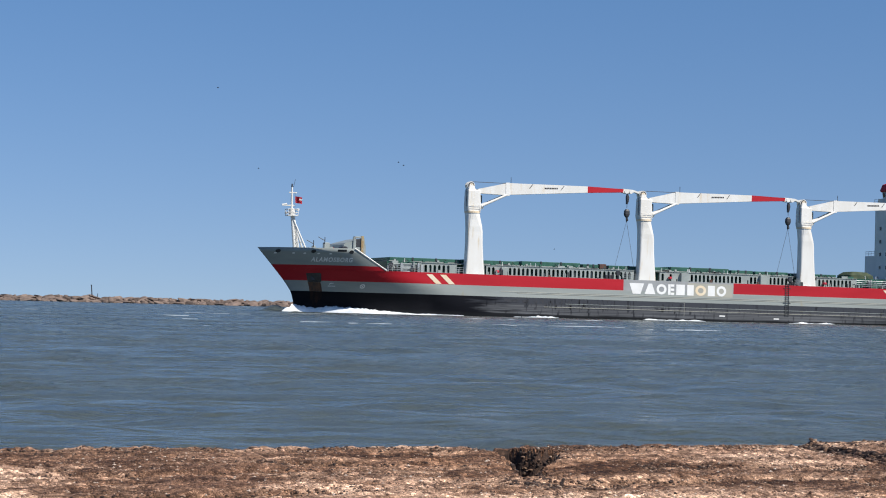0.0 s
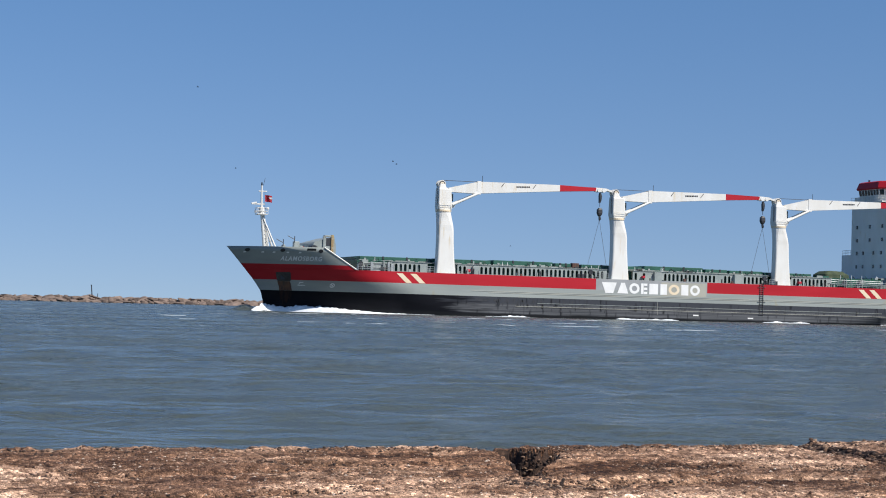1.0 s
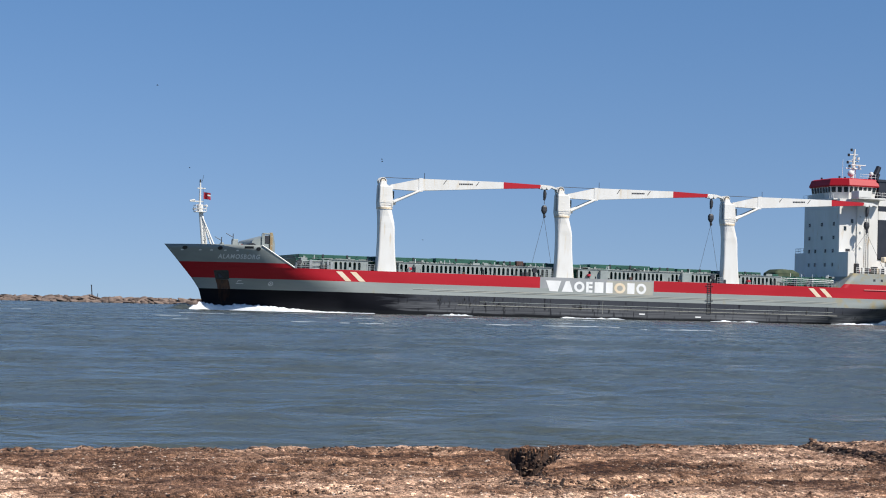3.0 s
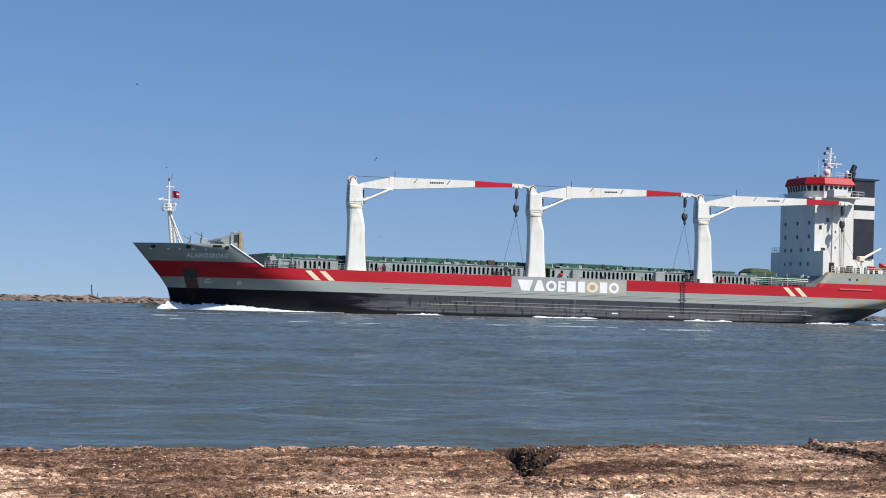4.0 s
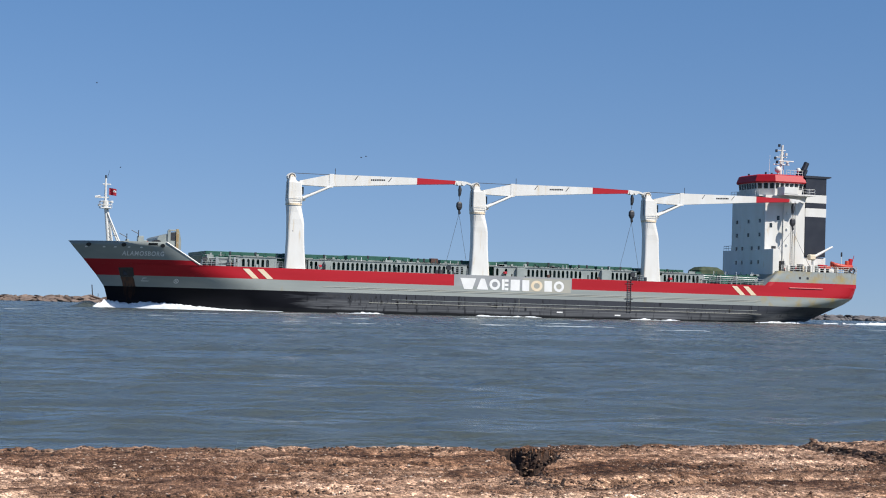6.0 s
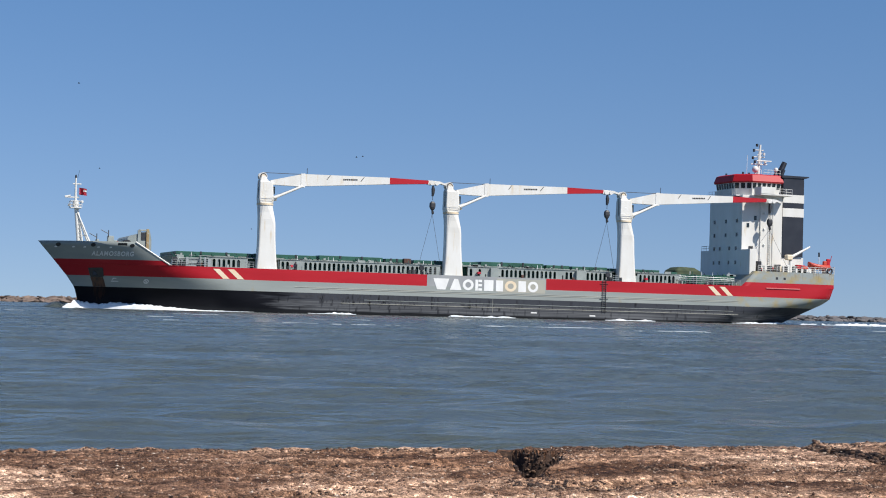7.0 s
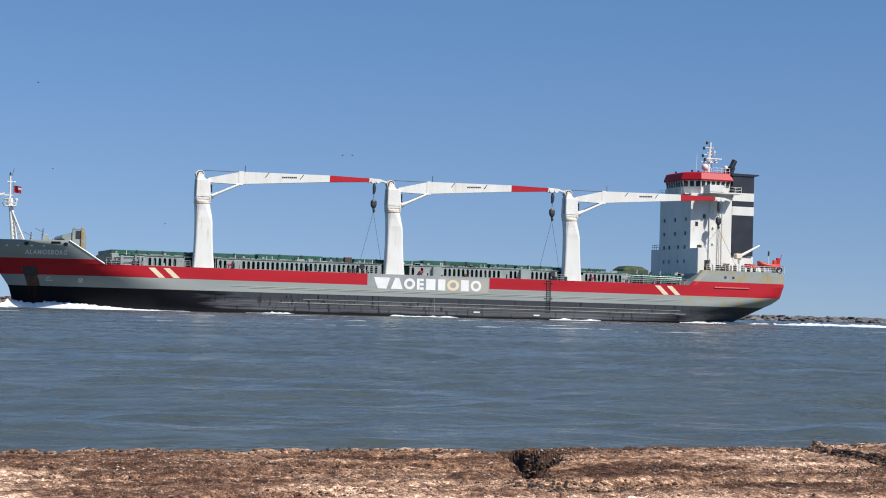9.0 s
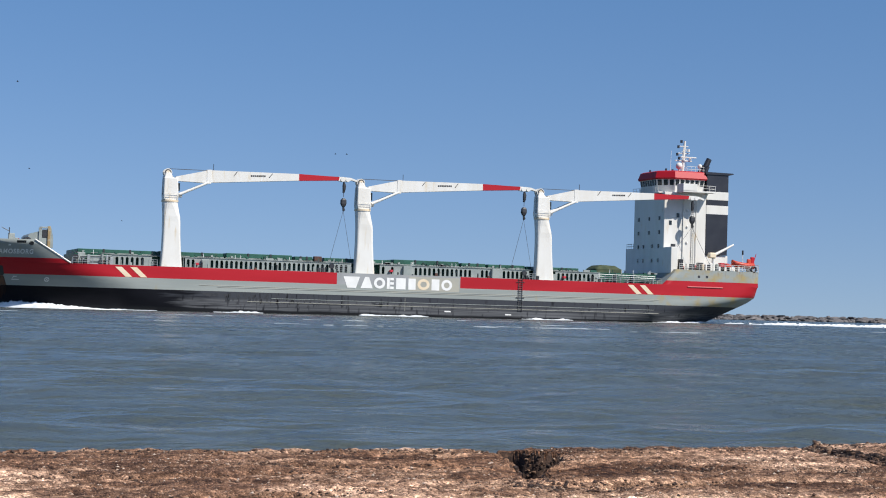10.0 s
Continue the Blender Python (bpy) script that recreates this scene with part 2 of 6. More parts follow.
def build_water():
    rng = np.random.default_rng(4)
    ys = np.concatenate([[-4500, -600, -100, -20], 4 + 8 * 1.0075 ** np.arange(0, 560), [900, 1300, 2000, 3000, 4700]])
    ks = np.concatenate([np.linspace(-8, -0.6, 16), np.linspace(-0.5, 1.5, 330), np.linspace(1.7, 9, 16)])
    yy, kk = np.meshgrid(ys, ks, indexing="ij")
    xx = kk * (np.abs(yy) + 25)
    xx[0] = np.sign(xx[0]) * 4600 * np.abs(ks) / 9
    zz = np.zeros_like(xx)
    for _ in range(56):
        wl = 0.55 * 10 ** rng.uniform(0, 1)
        a = radians(-108 + rng.normal(0, 34))
        amp = 0.0040 * wl ** 0.7 * rng.uniform(0.5, 1.1)
        fade = np.clip(wl / (np.abs(yy) * 0.022 + 0.01), 0, 1)
        zz += amp * fade * np.sin(2 * math.pi / wl * (xx * math.cos(a) + yy * math.sin(a)) + rng.uniform(0, 6.28))
    far = np.clip((700 - np.abs(yy)) / 500, 0, 1) * (yy > -50)
    zz = zz * far - 0.02
    nr, nc = xx.shape
    verts = np.stack([xx, yy, zz], -1).reshape(-1, 3)
    idx = np.arange(nr * nc).reshape(nr, nc)
    faces = np.stack([idx[:-1, :-1], idx[:-1, 1:], idx[1:, 1:], idx[1:, :-1]], -1).reshape(-1, 4)
    me = bpy.data.meshes.new("water")
    me.from_pydata(verts.tolist(), [], faces.tolist())
    me.polygons.foreach_set("use_smooth", [True] * len(me.polygons))
    me.materials.append(M_WATER)
    return tagged(new("water", me), "grey-blue choppy harbour channel water with wind ripples", "water", kind="structure")


water = build_water()

# ---- the cargo ship: x runs from the bow aft, y to starboard, z up from the waterline ----
ship = tagged(new("cargo_ship"), "red, grey and black cargo ship with three white deck cranes", "ship")
HB = 10.7


def lerp(x, xs, ys):
    return float(np.interp(x, xs, ys))


def stem(z):
    return lerp(z, (-2, 0, 1.4, 3.1, 4.9, 7.9, 10.6), (6.6, 6.35, 6.2, 5.75, 4.5, 1.95, -0.42))


def tail(z):
    return lerp(z, (-2, 0, 1, 3.1, 4.2, 5.1, 7.7, 10), (131, 133.5, 135.5, 139.3, 141.0, 141.9, 142.3, 142.4))


def half(s, z):
    """Half breadth of the hull at station s and height z."""
    L = lerp(z, (-2, 0, 3, 5, 7, 10.6), (34, 32, 27, 23, 20.5, 18))
    p = lerp(z, (-2, 0, 3, 7, 10.6), (1.7, 1.75, 1.9, 2.1, 2.3))
    u = min(max((s - stem(z)) / L, 0), 1)
    b = HB * (1 - (1 - u) ** p)
    La = lerp(z, (-2, 0, 1, 3, 4, 5, 7), (30, 26, 22, 14, 8, 4.0, 2.2))
    e = lerp(z, (-2, 0, 1, 3, 4, 5, 7), (0.25, 0.4, 0.45, 0.62, 0.75, 0.84, 0.9))
    w = min(max((tail(z) - s) / La, 0), 1)
    return b * (e + (1 - e) * (1 - (1 - w) ** 2.2))


MID = sorted(set([30 + i * 3.0 for i in range(29)] + [63.0, 84.7]))


def stations(z):
    a, e = stem(z), tail(z)
    fore = [a + (30 - a) * (i / 26) ** 1.35 for i in range(26)]
    aft = [115 + (e - 115) * (1 - (1 - i / 16) ** 1.5) for i in range(1, 17)]
    return fore + MID + aft


def hull_paint(s, z):
    if z < 3.28:
        return 0
    if z < 5.06:
        return 2
    return 4 if 63.0 < s < 84.7 else 3


def build_hull():
    zs = [-2, -0.8, 0, 0.7, 1.4, 2.1, 2.7, 3.28, 4.0, 4.55, 5.06, 5.7, 6.3, 6.98]
    bm = bmesh.new()
    for side in (-1, 1):
        rows = []
        for z in zs:
            rows.append([(s, bm.verts.new((s, side * half(s, z), z)), z) for s in stations(z)])
        for r0, r1 in zip(rows, rows[1:]):
            for i in range(len(r0) - 1):
                f = bm.faces.new((r0[i][1], r0[i + 1][1], r1[i + 1][1], r1[i][1]))
                f.material_index = hull_paint((r0[i][0] + r0[i + 1][0]) / 2, (r0[i][2] + r1[i][2]) / 2)
                f.smooth = True
        if side < 0:
            port = rows
    # transom and main deck
    for r0, r1 in zip(port, port[1:]):
        a, b = r0[-1][1].co, r1[-1][1].co
        q = [bm.verts.new(c) for c in (a, b, (b.x, -b.y, b.z), (a.x, -a.y, a.z))]
        bm.faces.new(q).material_index = hull_paint(140, (r0[-1][2] + r1[-1][2]) / 2)
    top = port[-1]
    for i in range(1, len(top) - 1):
        a, b = top[i][1].co, top[i + 1][1].co
        q = [bm.verts.new((c.x, k * c.y, 6.9)) for c, k in ((a, 1), (b, 1), (b, -1), (a, -1))]
        bm.faces.new(q).material_index = 5
    bmesh.ops.remove_doubles(bm, verts=bm.verts, dist=0.004)
    return part("hull", bm, [M_BLACK, M_BLACK, M_GREY, M_RED, M_PANEL, M_DECK], ship, "steel hull, red band over grey over weathered black")


build_hull()


def fc_shell():
    """Forecastle plating follows the raked stem, so each row starts at its own stem."""
    bm = bmesh.new()
    levels = [6.98, 7.3, 7.66, 8.3, 9.0, 9.7, 10.5]
    for side in (-1, 1):
        rows = []
        for z in levels:
            a = stem(z)
            end = lerp(z, (6.98, 10.45), (19.3, 13.9))
            rows.append([bm.verts.new((a + (end - a) * (i / 24) ** 1.3, side * half(a + (end - a) * (i / 24) ** 1.3, z), z)) for i in range(25)])
        rows.append([bm.verts.new((v.co.x + 0.1, v.co.y - side * min(0.2, abs(v.co.y)), v.co.z)) for v in rows[-1]])
        a9 = stem(9.4) + 0.25
        low = [a9 + (15.2 - a9) * (i / 24) ** 1.3 for i in range(25)]
        rows.append([bm.verts.new((x, side * max(half(x, 9.4) - 0.2, 0.0), 9.4)) for x in low])
        for k, (r0, r1) in enumerate(zip(rows, rows[1:])):
            for i in range(24):
                f = bm.faces.new((r0[i], r0[i + 1], r1[i + 1], r1[i]))
                f.material_index = 0 if k < 2 else 1
                f.smooth = k < 6
        # the deck inside and the closing bulkhead
        r = rows[-1]
        if side < 0:
            for i in range(24):
                q = [bm.verts.new((c.x, s_ * c.y, 9.4)) for c, s_ in ((r[i].co, 1), (r[i + 1].co, 1), (r[i + 1].co, -1), (r[i].co, -1))]
                bm.faces.new(q).material_index = 1
    bmesh.ops.remove_doubles(bm, verts=bm.verts, dist=0.004)
    part("forecastle", bm, [M_RED, M_GREY], ship, "grey flared forecastle plating over a red band")
    box_b = B(15.1, 15.25, -8.6, 8.6, 6.95, 9.3)
    part("forecastle_bulkhead", box_b, M_COAM, ship)
    # sloping white rail along the break of the forecastle
    for side in (-1, 1):
        part("sheer_rail", Tb((13.9, side * half(13.9, 10.4), 10.52), (19.5, side * half(19.3, 7), 7.05), 0.13, n=6), M_WHITE, ship, "white painted sloping rail")


fc_shell()



def poop_shell():
    bm = bmesh.new()
    zs = [6.98, 7.7, 8.4, 9.1, 9.75]
    for side in (-1, 1):
        rows = []
        for z in zs:
            a = lerp(z, (6.98, 7.7, 9.75), (122.6, 123.4, 125.4))
            rows.append([bm.verts.new((a + (142.3 - a) * (1 - (1 - i / 18) ** 1.5), side * half(a + (142.3 - a) * (1 - (1 - i / 18) ** 1.5), z), z)) for i in range(19)])
        for k, (r0, r1) in enumerate(zip(rows, rows[1:])):
            for i in range(18):
                f = bm.faces.new((r0[i], r0[i + 1], r1[i + 1], r1[i]))
                f.material_index = 0 if k < 1 else 1
                f.smooth = True
        if side < 0:
            port = [[v.co.copy() for v in r] for r in rows]
    for k, (r0, r1) in enumerate(zip(port, port[1:])):
        a, b = r0[-1], r1[-1]
        bm.faces.new([bm.verts.new(c) for c in (a, b, (b.x, -b.y, b.z), (a.x, -a.y, a.z))]).material_index = 0 if k < 1 else 1
        a, b = r0[0], r1[0]
        bm.faces.new([bm.verts.new(c) for c in (a, b, (b.x, -b.y, b.z), (a.x, -a.y, a.z))]).material_index = 1
    r = port[-1]
    for i in range(18):
        q = [bm.verts.new((c.x, s_ * c.y, 9.7)) for c, s_ in ((r[i], 1), (r[i + 1], 1), (r[i + 1], -1), (r[i], -1))]
        bm.faces.new(q).material_index = 1
    bmesh.ops.remove_doubles(bm, verts=bm.verts, dist=0.004)
    part("poop", bm, [M_RED, M_GREY], ship, "grey poop plating with rust runs over a red band")


poop_shell()


# ---- deck cranes ----
def build_crane(dx):
    cx, cy = 35.2 + dx, -8.4
    yc = cy - 0.35
    bm = bmesh.new()
    rings = [rrect(35.6 + dx, yc, 6.9, 1.76, 0.85, 0.3), rrect(35.57 + dx, yc, 9.5, 1.55, 0.82, 0.32), rrect(35.52 + dx, yc, 12.0, 1.44, 0.80, 0.36),
             rrect(35.48 + dx, yc, 14.3, 1.42, 0.82, 0.42), rrect(35.42 + dx, yc + 0.02, 15.2, 1.40, 0.88, 0.6), rrect(35.3 + dx, yc + 0.15, 16.3, 1.33, 1.0, 0.85),
             rrect(cx, yc + 0.25, 17.1, 1.30, 1.15, 1.1), rrect(cx, cy, 17.55, 1.28, 1.28, 1.25)]
    loft(bm, rings)
    crane = part("deck_crane", bm, M_CRANE, ship, "white box-section deck crane with its jib stowed level")
    bm = bmesh.new()
    tube(bm, (cx, cy, 17.5), (cx, cy, 17.8), 1.38, n=24)
    part("slewing_ring", bm, M_CREAM, crane, "rust-stained slewing ring")
    bm = bmesh.new()
    loft(bm, [rrect(cx, cy, 17.82, 1.2, 1.05, 0.4), rrect(cx, cy, 18.4, 1.24, 1.05, 0.2), rrect(cx - 0.05, cy, 21.3, 1.12, 0.98, 0.2), rrect(cx - 0.5, cy, 21.5, 0.62, 0.9, 0.2), rrect(cx - 0.5, cy, 22.2, 0.45, 0.8, 0.2)])
    box(bm, cx + 1.0, cx + 1.9, cy - 0.5, cy + 0.5, 18.3, 18.9, 0.1)
    part("turret", bm, M_CRANE, crane)
    for k in (-0.55, 0.0, 0.55):
        part("sheave", Tb((cx - 0.55, cy + k - 0.1, 22.2), (cx - 0.55, cy + k + 0.1, 22.2), 0.68, n=20), M_CRANE, crane)
    part("sheave_rope", Tb((cx - 0.55, cy - 0.70, 22.2), (cx - 0.55, cy - 0.66, 22.2), 0.56, n=18), M_WIRE, crane, "dark rope on the sheave")
    for k in (-0.95, 0.35):
        part("sheave_cheek", prism([(cx + k, 21.3), (cx + k + 0.16, 21.3), (cx - 0.42 + k * .2, 22.35), (cx - 0.62 + k * .2, 22.35)], cy - 0.78, cy - 0.72), M_CRANE, crane)
    part("turret_hatch", B(cx - 0.5, cx + 0.1, cy - 1.02, cy - 0.96, 18.7, 20.1, 0.02), M_CRANE, crane)
    bm = bmesh.new()
    for k in (-1.1, 1.1):
        tube(bm, (cx + k, cy - 1.25, 17.9), (cx + k, cy - 1.25, 18.8), 0.035, n=5)
    for h in (18.4, 18.8):
        tube(bm, (cx - 1.1, cy - 1.25, h), (cx + 1.1, cy - 1.25, h), 0.035, n=5)
    part("ring_rail", bm, M_CRANE, crane)
    part("sheave_guard", Tb((cx - 0.55, cy - 0.74, 22.2), (cx - 0.55, cy - 0.68, 22.2), 0.36, n=16), M_CREAM, crane, "yellowed sheave hub")
    part("back_ladder", B(cx - 1.34, cx - 1.28, cy - 0.5, cy - 0.36, 18.6, 21.6, 0.02), M_WIRE, crane, "dark steel ladder")
    # cab windows on the turret's jib side
    part("cab_window", B(cx + 1.12, cx + 1.42, cy - 0.9, cy - 0.3, 19.3, 20.6, 0.04), M_GLASS, crane, "dark cab window")
    # jib: root, deep knee, then a long taper
    hy = 0.55
    pts = [(36.0, 20.95), (41.1, 20.85), (41.6, 20.85), (41.8, 20.95), (56.45, 22.02), (56.45, 23.12), (41.8, 22.95), (41.2, 22.9), (36.0, 21.65)]
    root = [(x + dx, z) for x, z in pts]
    part("jib", prism(root, cy - hy, cy + hy), M_CRANE, crane, "white tapered box jib")
    part("knee_plate", prism([(41.05 + dx, 20.75), (41.75 + dx, 20.75), (41.75 + dx, 23.05), (41.05 + dx, 23.0)], cy - hy - 0.06, cy + hy + 0.06), M_CRANE, crane)
    part("jib_tip", prism([(x + dx, z) for x, z in ((56.46, 22.02), (63.3, 22.42), (63.4, 22.98), (56.46, 23.12))], cy - hy * .97, cy + hy * .97), M_RED, crane, "red painted jib tip")
    part("tip_head", prism([(x + dx, z) for x, z in ((63.3, 22.35), (64.5, 22.3), (65.6, 22.55), (66.5, 22.3), (66.5, 22.6), (65.4, 22.95), (63.3, 23.05))], cy - 0.4, cy + 0.4), M_CRANE, crane)
    for k in (0, 0.9):
        part("tip_sheave", Tb((64.0 + k + dx, cy - 0.5, 22.6), (64.0 + k + dx, cy + 0.5, 22.6), 0.36, n=14), M_CRANE, crane)
    for k in (-0.62, 0.62):
        part("luffing_strut", Tb((36.6 + dx, cy + k, 18.75), (41.2 + dx, cy + k, 20.85), 0.24, 0.2), M_CRANE, crane)
    # maker's mark as a dark bar, and dark bands across the jib
    bm = bmesh.new()
    for k in range(8):
        x = 48.3 + k * 0.32 + dx
        box(bm, x, x + 0.24, cy - hy - 0.03, cy - hy + 0.02, 22.25 + 0.012 * k, 22.5 + 0.012 * k)
    part("maker_mark", bm, M_DARK, crane, "short dark bars of unread lettering")
    for x in (45.4, 51.3):
        part("jib_band", prism([(x + dx, 22.2), (x + 0.14 + dx, 22.2), (x + 0.72 + dx, 22.95), (x + 0.58 + dx, 22.95)], cy - hy - 0.02, cy - hy + 0.02), M_DARK, crane)
    # hoist rope above the jib
    bm = bmesh.new()
    for k in (-0.2, 0.2):
        tube(bm, (cx - 0.5, cy + k, 22.88), (64.0 + dx, cy + k, 23.02), 0.035, n=5)
    part("hoist_rope", bm, M_WIRE, crane)
    part("aerial", Tb((42.2 + dx, cy, 22.9), (42.2 + dx, cy, 24.0), 0.05, n=6), M_DARK, crane)
    # hook block and slings
    hx = 64.35 + dx
    bm = bmesh.new()
    loft(bm, [rrect(hx, cy, 22.2, 0.10, 0.25, 0.06, 2), rrect(hx + .06, cy, 21.6, 0.27, 0.28, 0.1, 2), rrect(hx + .04, cy, 20.9, 0.22, 0.28, 0.1, 2), rrect(hx - .04, cy, 20.4, 0.14, 0.2, 0.06, 2)])
    part("hoist_gear", bm, M_DARK, crane, "dark hanging sheave gear")
    bm = bmesh.new()
    loft(bm, [rrect(hx, cy, 19.5, 0.2, 0.25, 0.1, 2), rrect(hx, cy, 19.2, 0.48, 0.35, 0.2, 2), rrect(hx, cy, 18.6, 0.5, 0.38, 0.2, 2), rrect(hx, cy, 18.2, 0.34, 0.3, 0.15, 2), rrect(hx, cy, 18.0, 0.15, 0.18, 0.06, 2), rrect(hx + .1, cy, 17.5, 0.22, 0.16, 0.08, 2), rrect(hx, cy, 17.3, 0.1, 0.1, 0.04, 2)])
    part("hook_block", bm, M_DARK, crane, "black hook block")
    bm = bmesh.new()
    ends = ((62.3, 8.9, -8.2), (66.0, 8.9, -8.4)) if dx < 50 else ((128.8 - dx, 9.8, -9), (133.0 - dx, 10.4, -9), (126.0 - dx, 13.4, -8.9))
    for ex, ez, ey in ends:
        tube(bm, (hx, cy, 17.4), (ex + dx, ey, ez), 0.03, n=5)
    tube(bm, (hx, cy, 22.2), (hx, cy, 19.7), 0.05, n=5)
    part("sling", bm, M_WIRE, crane)
    return crane


for k in (0.0, 32.5, 65.0):
    build_crane(k)


# ---- accommodation tower, wheelhouse and funnel ----
def build_tower():
    t = part("accommodation", B(124.85, 133.2, -6.25, 6.25, 9.7, 23.75, 0.05), M_WHITE, ship, "white accommodation tower with small square windows")
    part("front_screen", B(124.80, 126.1, -9.5, 9.5, 6.95, 13.75, 0.05), M_WHITE, t)
    for z, row in ((11.4, (4.2, 2.0, -1.6, -4.2)), (14.0, (4.2, 2.0, -1.6, -4.2)), (16.5, (4.2, -0.2, -4.4)), (19.05, (4.2, -0.2, -4.4))):
        for y in row:
            part("window", B(124.72, 124.9, y - 0.24, y + 0.24, z - 0.34, z + 0.34, 0.03), M_GLASS, t, "small dark square window")
    for z, x in ((19.6, 127.6), (18.2, 126.1)):
        part("window", B(x - 0.28, x + 0.28, -6.31, -6.2, z - 0.4, z + 0.4, 0.03), M_GLASS, t)
    part("side_door", B(126.3, 127.2, -6.33, -6.2, 12.2, 14.4, 0.03), M_DARK, t, "dark open doorway")
    plan = [(124.6, -3.4), (127.0, -5.9), (132.9, -5.9), (132.9, 5.9), (127.0, 5.9), (124.6, 3.4)]

    def ring(z, grow=0.0):
        cx = 129
        return [(cx + (x - cx) * (1 + grow / 5), y * (1 + grow / 5.9), z) for x, y in plan]
    w = part("wheelhouse", loft(bmesh.new(), [ring(23.3, -0.3), ring(24.4, -0.1), ring(25.75, 0.1), ring(25.76, 0.1)]), M_WHITE, ship, "white wheelhouse with a band of raked windows")
    part("wheelhouse_roof", loft(bmesh.new(), [ring(25.7, 0.35), ring(25.95, 0.5), ring(27.1, 0.05), ring(27.3, -0.5)]), M_RED, w, "red sloping roof fascia")
    # windows between corner posts, one by one
    def win_row(a, b, n, za=24.62, zb=25.62):
        for i in range(n):
            u0, u1 = (i + 0.17) / n, (i + 0.83) / n
            quad = []
            for u, z, g in ((u0, za, -0.06), (u1, za, -0.06), (u1, zb, 0.085), (u0, zb, 0.085)):
                x, y = a[0] + (b[0] - a[0]) * u, a[1] + (b[1] - a[1]) * u
                quad.append(Vector((129 + (x - 129) * (1 + g / 5), y * (1 + g / 5.9), z)))
            nrm = (quad[1] - quad[0]).cross(quad[3] - quad[0]).normalized()
            if nrm.dot(quad[0] - Vector((129, 0, 25))) < 0:
                nrm = -nrm
            part("bridge_window", loft(bmesh.new(), [[q + nrm * 0.05 for q in quad], [q - nrm * 0.05 for q in quad]]), M_GLASS, w)
    win_row((124.6, 3.4), (124.6, -3.4), 7)
    win_row((124.6, -3.4), (127.0, -5.9), 3)
    win_row((127.0, -5.9), (132.9, -5.9), 6)
    for side in (-1, 1):
        part("bridge_wing", B(127.2, 133.6, min(side * 6.2, side * 8.9), max(side * 6.2, side * 8.9), 23.25, 23.5, 0.03), M_WHITE, w)
        part("wing_bulwark", B(127.2, 130.0, side * 8.9 - 0.06, side * 8.9 + 0.06, 23.5, 24.75, 0.02), M_WHITE, w)
        part("wing_front", B(127.15, 127.27, min(side * 6.5, side * 8.9), max(side * 6.5, side * 8.9), 23.5, 24.75, 0.02), M_WHITE, w)
        bm = bmesh.new()
        for z in (24.0, 24.5):
            tube(bm, (130, side * 8.9, z), (133.6, side * 8.9, z), 0.035, n=5)
            tube(bm, (133.6, side * 8.9, z), (133.6, side * 6.3, z), 0.035, n=5)
        for x in (130, 131.2, 132.4, 133.6):
            tube(bm, (x, side * 8.9, 23.5), (x, side * 8.9, 24.5), 0.04, n=5)
        part("wing_rail", bm, M_WHITE, w)
    part("front_gallery", B(124.0, 124.9, -5.4, 5.4, 23.1, 23.35, 0.03), M_WHITE, w)
    part("name_board", B(124.62, 124.7, -5.4, -1.6, 23.38, 23.68), M_DARK, t, "dark bar of unread lettering")
    bm = bmesh.new()
    for z in (14.2, 14.65):
        tube(bm, (124.95, 6.4, z), (124.95, 9.4, z), 0.04, n=5)
        tube(bm, (124.95, 9.4, z), (126.0, 9.4, z), 0.04, n=5)
    for y in (6.5, 7.5, 8.5, 9.4):
        tube(bm, (124.95, y, 13.7), (124.95, y, 14.65), 0.04, n=5)
    part("screen_rail", bm, M_WHITE, t)
    bm = bmesh.new()
    for z in (23.85, 24.3):
        tube(bm, (124.05, -5.3, z), (124.05, 5.3, z), 0.035, n=5)
    for i in range(9):
        tube(bm, (124.05, -5.3 + i * 1.325, 23.3), (124.05, -5.3 + i * 1.325, 24.3), 0.035, n=5)
    part("gallery_rail", bm, M_WHITE, w)
    w.location.z = 0.45
    return t, w


tower, wheelhouse = build_tower()


def build_funnel():
    f = part("funnel", B(133.3, 137.7, -6.2, -0.8, 12.7, 27.3, 0.05), M_FUNNEL, ship, "black funnel casing with two white bands")
    for z0, z1 in ((20.1, 21.7), (22.7, 24.2)):
        part("funnel_band", B(133.28, 137.73, -6.23, -0.77, z0, z1, 0.02), M_WHITE, f, "white painted band")
    part("funnel_cap", prism([(133.0, 27.3), (137.9, 27.3), (138.7, 27.55), (138.5, 27.7), (133.0, 27.75)], -6.35, -0.65), M_FUNNEL, f)
    for x, y, h, r in ((134.5, -3.0, 30.4, 0.52), (133.5, -2.4, 29.2, 0.34), (133.6, -4.4, 28.9, 0.32)):
        bm = bmesh.new()
        tube(bm, (x, y, 27.6), (x + 0.1, y, h - 1.4), r, n=12)
        tube(bm, (x + 0.1, y, h - 1.5), (x + 0.8, y, h), r * 1.05, r * 0.95, n=12)
        part("exhaust_pipe", bm, M_FUNNEL, f, "soot-black exhaust pipe")


build_funnel()

